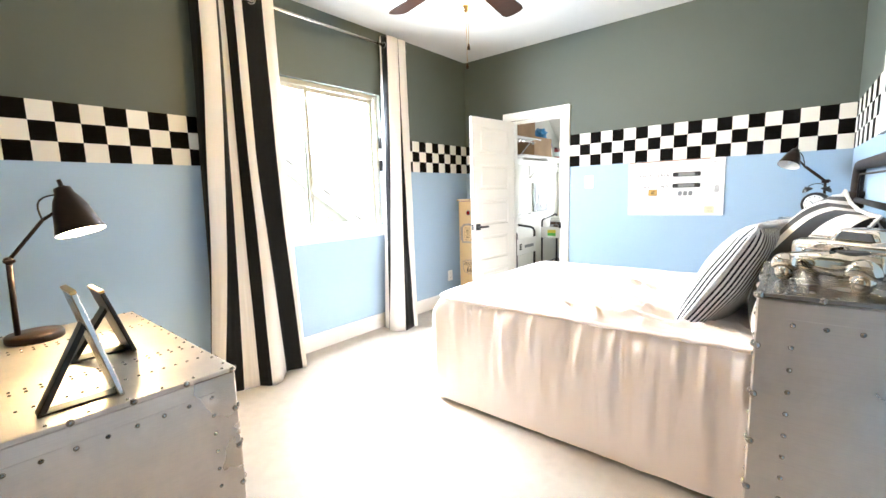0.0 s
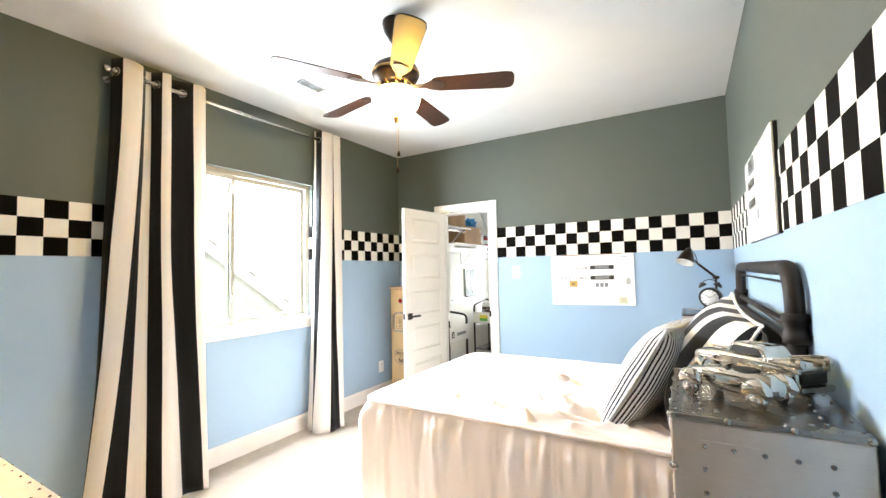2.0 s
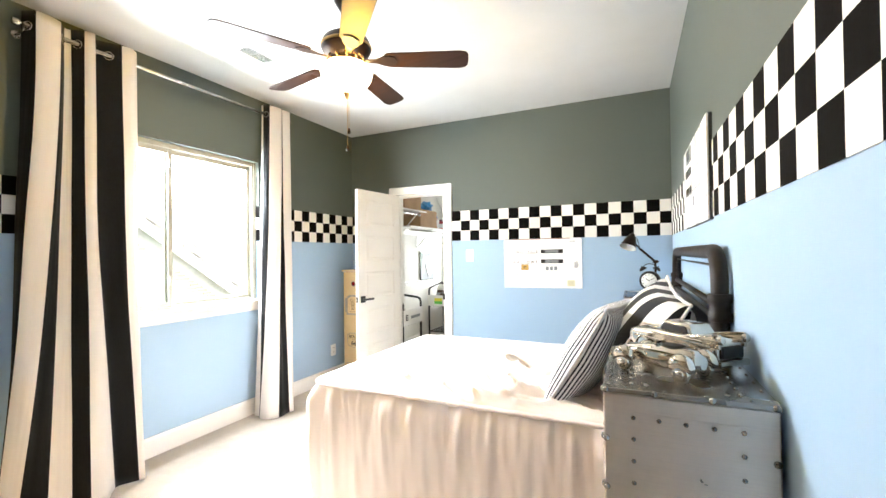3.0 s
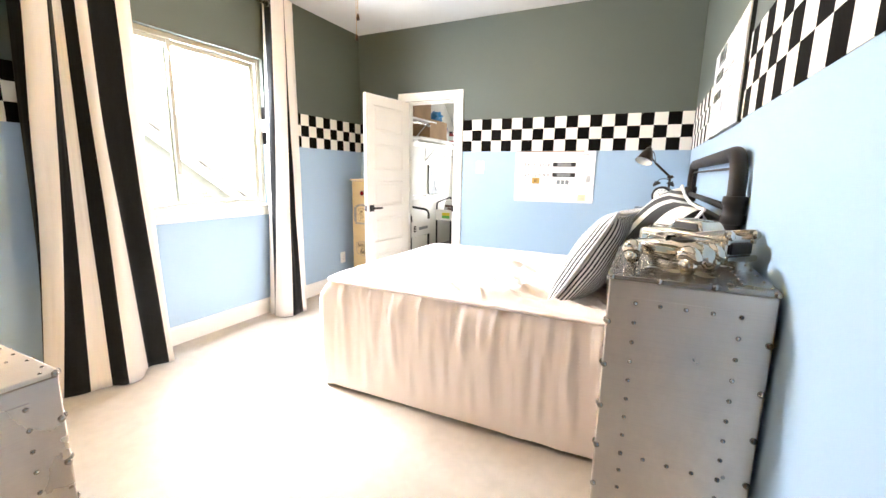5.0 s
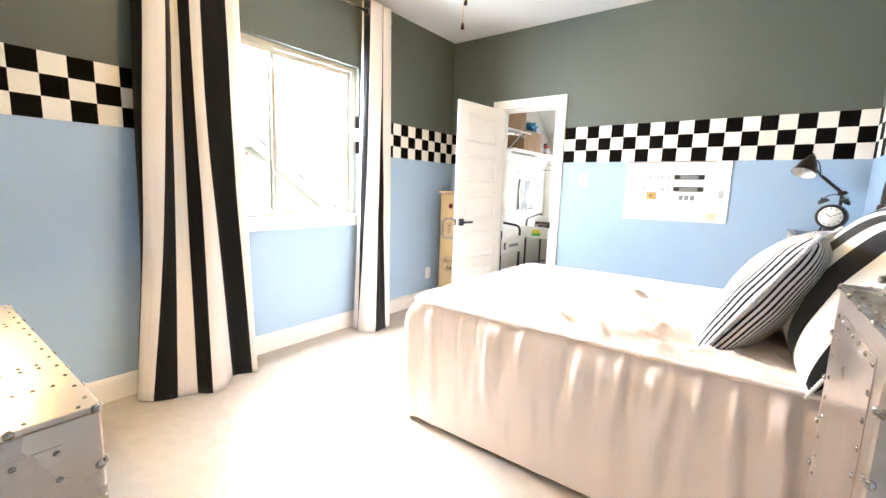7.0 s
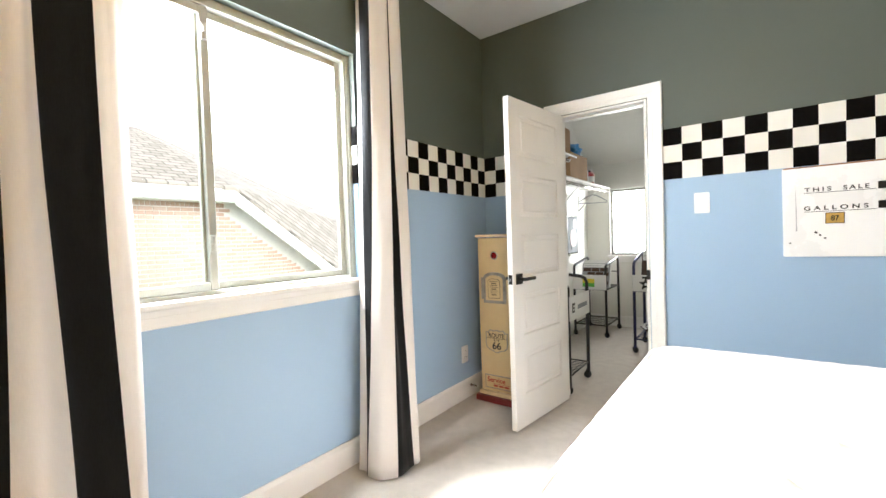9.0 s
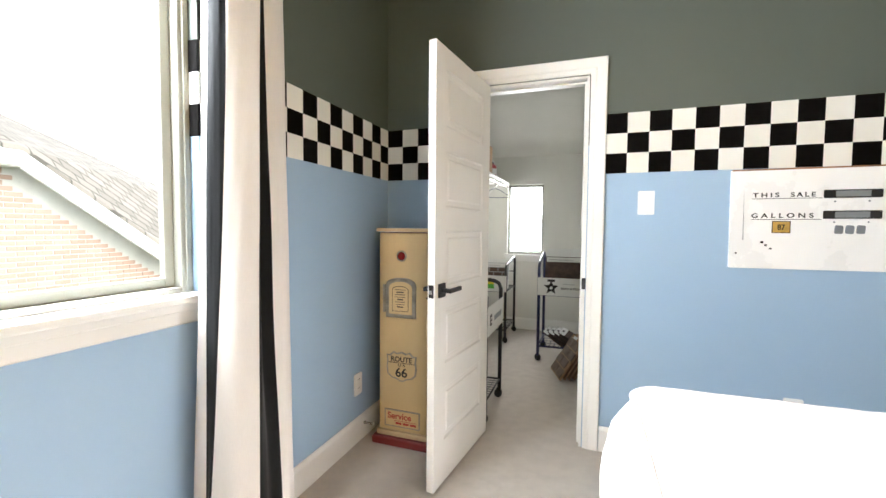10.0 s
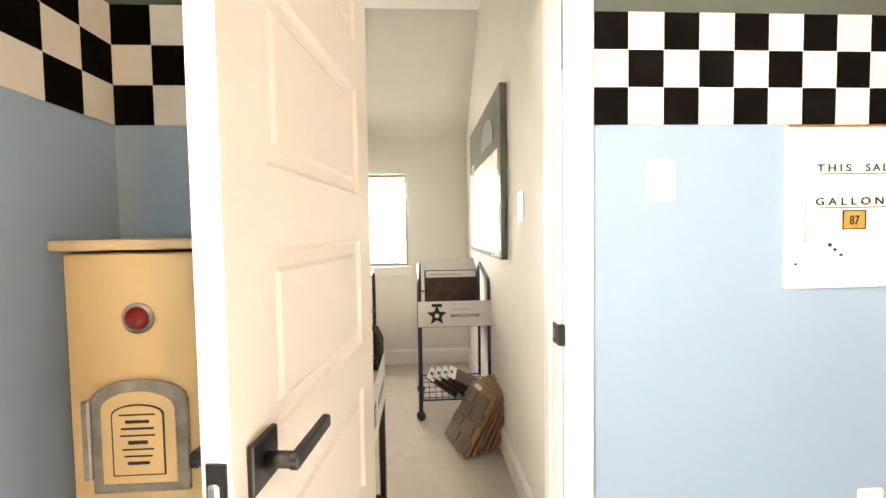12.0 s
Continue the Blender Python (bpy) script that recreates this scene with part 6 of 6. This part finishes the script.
def rolling_rack(label, place, turn, wide, deep, back, front, metal, sign_z, art):
    """A wheeled display rack: two bent tube ends, rails, wire shelf, a printed front card. Own front faces -y."""
    ob = thing("rolling_rack", label, "display rack", place, "sample racks in the closet")
    ob.rotation_euler = (0, 0, radians(turn))
    r = 0.014
    for x in (-wide / 2 + r, wide / 2 - r):
        pts = [(x, 0, 0.07), (x, 0, front - 0.05), (x, 0.015, front - 0.015), (x, 0.05, front)] + [(x, deep - 0.05, back), (x, deep - 0.015, back - 0.015), (x, deep, back - 0.05), (x, deep, 0.07)]
        part("end_frame", bm_tube(pts, r, 10), metal, ob)
    for y, z in ((0, sign_z[0]), (0, 0.135), (deep, sign_z[0]), (deep, 0.135), (deep, sign_z[1])):
        part("rail", bm_cyl((-wide / 2 + r, y, z), (wide / 2 - r, y, z), 0.006, 8), metal, ob)
    for x in (-wide / 2 + r, wide / 2 - r):
        for z in (0.135, sign_z[0]):
            part("rail", bm_cyl((x, 0, z), (x, deep, z), 0.006, 8), metal, ob)
    wires = bmesh.new()
    for k in range(11):
        x = -wide / 2 + 0.03 + (wide - 0.06) * k / 10
        bm_cyl((x, 0, 0.136), (x, deep, 0.136), 0.0028, 6, wires)
    for k in range(5):
        y = deep * (k + 0.5) / 5
        bm_cyl((-wide / 2 + r, y, 0.132), (wide / 2 - r, y, 0.132), 0.0028, 6, wires)
    part("wire_shelf", wires, metal, ob)
    part("bin_floor", bm_box((-wide / 2 + 0.02, 0.012, sign_z[0] - 0.004), (wide / 2 - 0.02, deep - 0.012, sign_z[0])), metal, ob)
    for x in (-wide / 2 + r, wide / 2 - r):
        for y in (0, deep):
            c = part("caster_fork", bm_box((x - 0.012, y - 0.010, 0.046), (x + 0.012, y + 0.020, 0.072), 0.003), metal, ob)
            part("caster_wheel", bm_lathe([(0, -0.012), (0.028, -0.012), (0.032, -0.006), (0.032, 0.006), (0.028, 0.012), (0, 0.012)], 18, Matrix.Translation((x, y + 0.008, 0.032)) @ Matrix.Rotation(radians(55), 4, "Z") @ Matrix.Rotation(radians(90), 4, "Y")), INK, c)
    h = sign_z[1] - sign_z[0]
    card = part("sign_card", bm_box((-wide / 2 + 0.004, -0.016, sign_z[0]), (wide / 2 - 0.004, -0.012, sign_z[1]), 0.001), CARD, ob, "white printed front card")
    m = facing(0, -0.016, (sign_z[0] + sign_z[1]) / 2, "south")
    if art == "star":
        pts = []
        for k in range(10):
            a = radians(90 + 36 * k)
            q = 0.066 if k % 2 == 0 else 0.030
            pts.append((q * math.cos(a) - wide * 0.24, q * math.sin(a) - 0.008))
        part("printed_star", bm_poly(pts, 0.0008, m), INK, card, "dark star")
        part("printed_star_top", plate(0.066, 0.020, 0.0008, at(m, -wide * 0.24, 0.056)), INK, card)
        part("printed_star_hole", bm_lathe([(0, 0.0016), (0.014, 0.0016), (0.014, 0.0009), (0, 0.0009)], 16, at(m, -wide * 0.24, -0.010)), CARD, card)
        part("printed_bar", plate(wide * 0.22, 0.008, 0.0008, at(m, wide * 0.08, 0.028)), SCUFF, card)
        letters("printed_words", "BRICK & STONE", 0.026, at(m, -wide * 0.06, -0.020), INK, card, 0.0006, 1.0)
    elif art == "block":
        part("printed_mark", plate(0.055, 0.070, 0.0008, at(m, -wide * 0.32, 0)), INK, card, "dark square mark")
        part("printed_mark", plate(0.030, 0.012, 0.0012, at(m, -wide * 0.32 + 0.008, 0.012)), CARD, card)
        part("printed_mark", plate(0.030, 0.012, 0.0012, at(m, -wide * 0.32 + 0.008, -0.014)), CARD, card)
        part("printed_bar", plate(wide * 0.48, 0.034, 0.0008, at(m, wide * 0.12, -0.004)), BUTTON, card, "dark lettering bar")
    else:
        part("printed_label", plate(0.135, 0.048, 0.0008, at(m, -0.01, 0.016)), YELLOWLAB, card, "yellow label")
        part("printed_label", plate(0.135, 0.046, 0.0008, at(m, -0.01, -0.030)), GREENLAB, card, "green label")
    return ob


def sample_boards(label, x, y, z, wide, turn, count, tall, lean_deg, front):
    """Boards standing in a rack, leaning back."""
    for k in range(count):
        ob = thing("sample_board", label, "sample board", (x, y, z), "sample boards in the racks")
        ob.rotation_euler = (0, 0, radians(turn))
        m = Matrix.Translation((0, 0.045 + k * 0.034, 0.004)) @ Matrix.Rotation(radians(-lean_deg), 4, "X")
        hh = tall + 0.018 * k
        bm = bm_box((-wide / 2, 0, 0), (wide / 2, 0.008, hh), 0.001)
        bm.transform(m)
        part("board", bm, CARD if k else front, ob)
        bm = bm_box((-wide / 2 + 0.01, -0.0012, hh - 0.050), (wide / 2 - 0.01, -0.0002, hh - 0.006))
        bm.transform(m)
        head = part("printed_header", bm, CARD, ob)
        bm = bm_box((-wide / 2 + 0.03, -0.0024, hh - 0.036), (wide * 0.2, -0.0014, hh - 0.026))
        bm.transform(m)
        part("printed_line", bm, SCUFF, head)
        if k == 0:
            for row in range(4):
                for col in range(3):
                    bw = (wide - 0.03) / 3
                    x0 = -wide / 2 + 0.015 + col * bw + (bw / 2 if row % 2 else 0)
                    bm = bm_box((x0, -0.004, hh - 0.10 - row * 0.052), (min(x0 + bw - 0.008, wide / 2 - 0.01), -0.0004, hh - 0.056 - row * 0.052), 0.001)
                    bm.transform(m)
                    part("brick_slip", bm, DARKBRICK, ob)


rolling_rack("black wheeled sample rack with white front card", (-2.098, 4.607, 0), 90, 0.465, 0.33, 0.865, 0.840, BLACK, (0.545, 0.728), "block")
rolling_rack("black wheeled sample rack with green and yellow label", (-2.515, 6.240, 0), 0, 0.385, 0.54, 0.885, 0.830, BLACK, (0.545, 0.715), "label")
rolling_rack("dark blue wheeled sample rack with a printed star card", (-1.717, 5.775, 0), 0, 0.475, 0.46, 0.975, 0.900, BLUEMETAL, (0.610, 0.772), "star")
sample_boards("dark brick sample board with white header, standing in the blue rack", -1.724, 5.855, 0.611, 0.360, 0, 5, 0.345, 14, DARKBRICK)
sample_boards("grey sample board with white header, standing in a black rack", -2.515, 6.380, 0.546, 0.320, 0, 3, 0.290, 16, GREYPRINT)
sample_boards("dark sample board standing in a black rack", -2.228, 4.607, 0.546, 0.380, 90, 2, 0.200, 12, GREYPRINT)


def leaning_boards():
    rnd = random.Random(4)
    for k in range(6):
        ob = thing("stone_board", "brown stone-veneer sample board leaning against the closet wall", "sample board", (-1.570, 5.500 - 0.024 * (5 - k) * 0.6, 0.0), "boards leaning in the closet")
        m = Matrix.Translation((-0.180 + k * 0.036, 0, 0.010)) @ Matrix.Rotation(radians(18), 4, "Z") @ Matrix.Rotation(radians(33 - k * 1.6), 4, "Y")
        bm = bm_box((-0.012, -0.15, 0.0), (0.0, 0.15, 0.36 + rnd.uniform(-0.012, 0.012)), 0.001)
        bm.transform(m)
        part("board", bm, CARDBOARD, ob)
        if k == 0:
            for row in range(4):
                for col in range(2):
                    y0 = -0.142 + col * 0.145 + (0.03 if row % 2 else 0)
                    bm = bm_box((-0.020, y0, 0.010 + row * 0.080), (-0.0122, min(y0 + 0.135, 0.145), 0.083 + row * 0.080), 0.002)
                    bm.transform(m)
                    part("stone_slip", bm, STONEBOARD, ob)
            bm = bm_box((-0.0135, 0.02, 0.325), (-0.0122, 0.10, 0.350))
            bm.transform(m)
            part("paper_label", bm, CARD, ob)


leaning_boards()


def fallen_samples():
    for k in range(4):
        ob = thing("sample_card", "white-headed brick sample card lying askew on the wire shelf", "sample card", (-1.84 + 0.052 * k, 5.93 + 0.012 * k, 0.142), "sample cards on the wire shelf")
        ob.rotation_euler = (radians(6), radians(34 - 3 * k), radians(-8))
        part("card_board", bm_box((-0.11, -0.08, 0.066), (0.13, 0.10, 0.074), 0.001), DARKBRICK, ob)
        head = part("card_header", bm_box((-0.108, -0.078, 0.0742), (-0.050, 0.098, 0.0752)), CARD, ob)
        part("printed_mark", bm_box((-0.092, -0.010, 0.0754), (-0.072, 0.030, 0.0760)), INK, head)


fallen_samples()


def steel_panel():
    y0, y1, z0, z1 = 5.225, 6.440, 1.065, 1.950
    cy, cz, w, h = (y0 + y1) / 2, (z0 + z1) / 2, y1 - y0, z1 - z0
    ob = thing("steel_pump_panel_sign", "large glossy grey pump panel hung on the closet wall", "wall sign", (CE, cy, cz))
    loc = Matrix.Translation((-CE, -cy, -cz)) @ facing(CE, cy, cz, "west")
    part("panel", plate(w, h, 0.035, loc, 0.012, 0.004), GREYPLATE, ob)
    f = at(loc, 0, 0, 0.035)
    # White plate paints the reflection seen in the panel's glossy lower part.
    part("reflection_field", plate(w - 0.10, h * 0.62, 0.0016, at(f, -0.02, -h * 0.16), 0.01), ENAMEL, ob, "white lower field painted in for the gloss reflection")
    arch = [(-0.20, -0.07), (0.20, -0.07)] + [(0.20 * math.cos(a), -0.02 + 0.11 * math.sin(a)) for a in [radians(18 * q) for q in range(11)]]
    part("arched_badge", bm_poly(arch, 0.003, at(f, 0.20, h * 0.30)), BUTTON, ob, "dark arched badge")
    part("corner_badge", plate(0.10, 0.10, 0.003, at(f, -0.40, h * 0.16), 0.02), BUTTON, ob)
    for sx in (-1, 1):
        for sy in (-1, 1):
            part("bolt", bm_lathe([(0.010, 0), (0.008, 0.004), (0, 0.006)], 10, at(f, sx * (w / 2 - 0.025), sy * (h / 2 - 0.025))), NICKEL, ob)


steel_panel()

# ---- bricks of the house across the way ----


def house_bricks():
    rnd = random.Random(11)
    bw, bh, gap = 0.200, 0.062, 0.013
    own = bm_box((-0.0, -bw / 2, -bh / 2), (0.012, bw / 2, bh / 2), 0.003)
    shared = mesh_of("brick", own, BRICK)
    rest_v, rest_f = [], []
    near = 0
    z = -1.30
    row = 0
    while z < 1.95:
        y = 1.2 + (0.106 if row % 2 else 0)
        while y < 8.3:
            top_here = 1.95 if y < 5.3 else 1.95 - (y - 5.2) * 0.728
            if z + bh / 2 < top_here - 0.05:
                place = Vector((-9.0, y, z))
                if 4.1 < y < 6.6 and z > 0.15 and near < 290:
                    ob = new("brick", shared)
                    ob.parent = HOUSE_WALL
                    ob.location = HOUSE_INV @ place
                    near += 1
                else:
                    k = len(rest_v)
                    d = 0.010 + rnd.random() * 0.004
                    p = HOUSE_INV @ place
                    for dx in (0.0, d):
                        for sy, sz in ((-1, -1), (1, -1), (1, 1), (-1, 1)):
                            rest_v.append((p.x + dx, p.y + sy * bw / 2, p.z + sz * bh / 2))
                    rest_f += [(k + 4, k + 5, k + 6, k + 7), (k, k + 1, k + 5, k + 4), (k + 1, k + 2, k + 6, k + 5), (k + 2, k + 3, k + 7, k + 6), (k + 3, k, k + 4, k + 7)]
            y += bw + gap
        z += bh + gap
        row += 1
    me = bpy.data.meshes.new("brickwork")
    me.from_pydata(rest_v, [], rest_f)
    me.materials.append(BRICK)
    ob = new("brickwork", me)
    ob.parent = HOUSE_WALL
    tagged(ob, kind="stuff")
    soldier = bmesh.new()
    y = 0.0
    while y < 5.2:
        bm_box((-9.0, y, 1.90), (-8.985, y + 0.062, 1.985), bm=soldier)
        y += 0.075
    soldier.transform(HOUSE_INV)
    part("soldier_course", soldier, BRICK, HOUSE_WALL)


house_bricks()
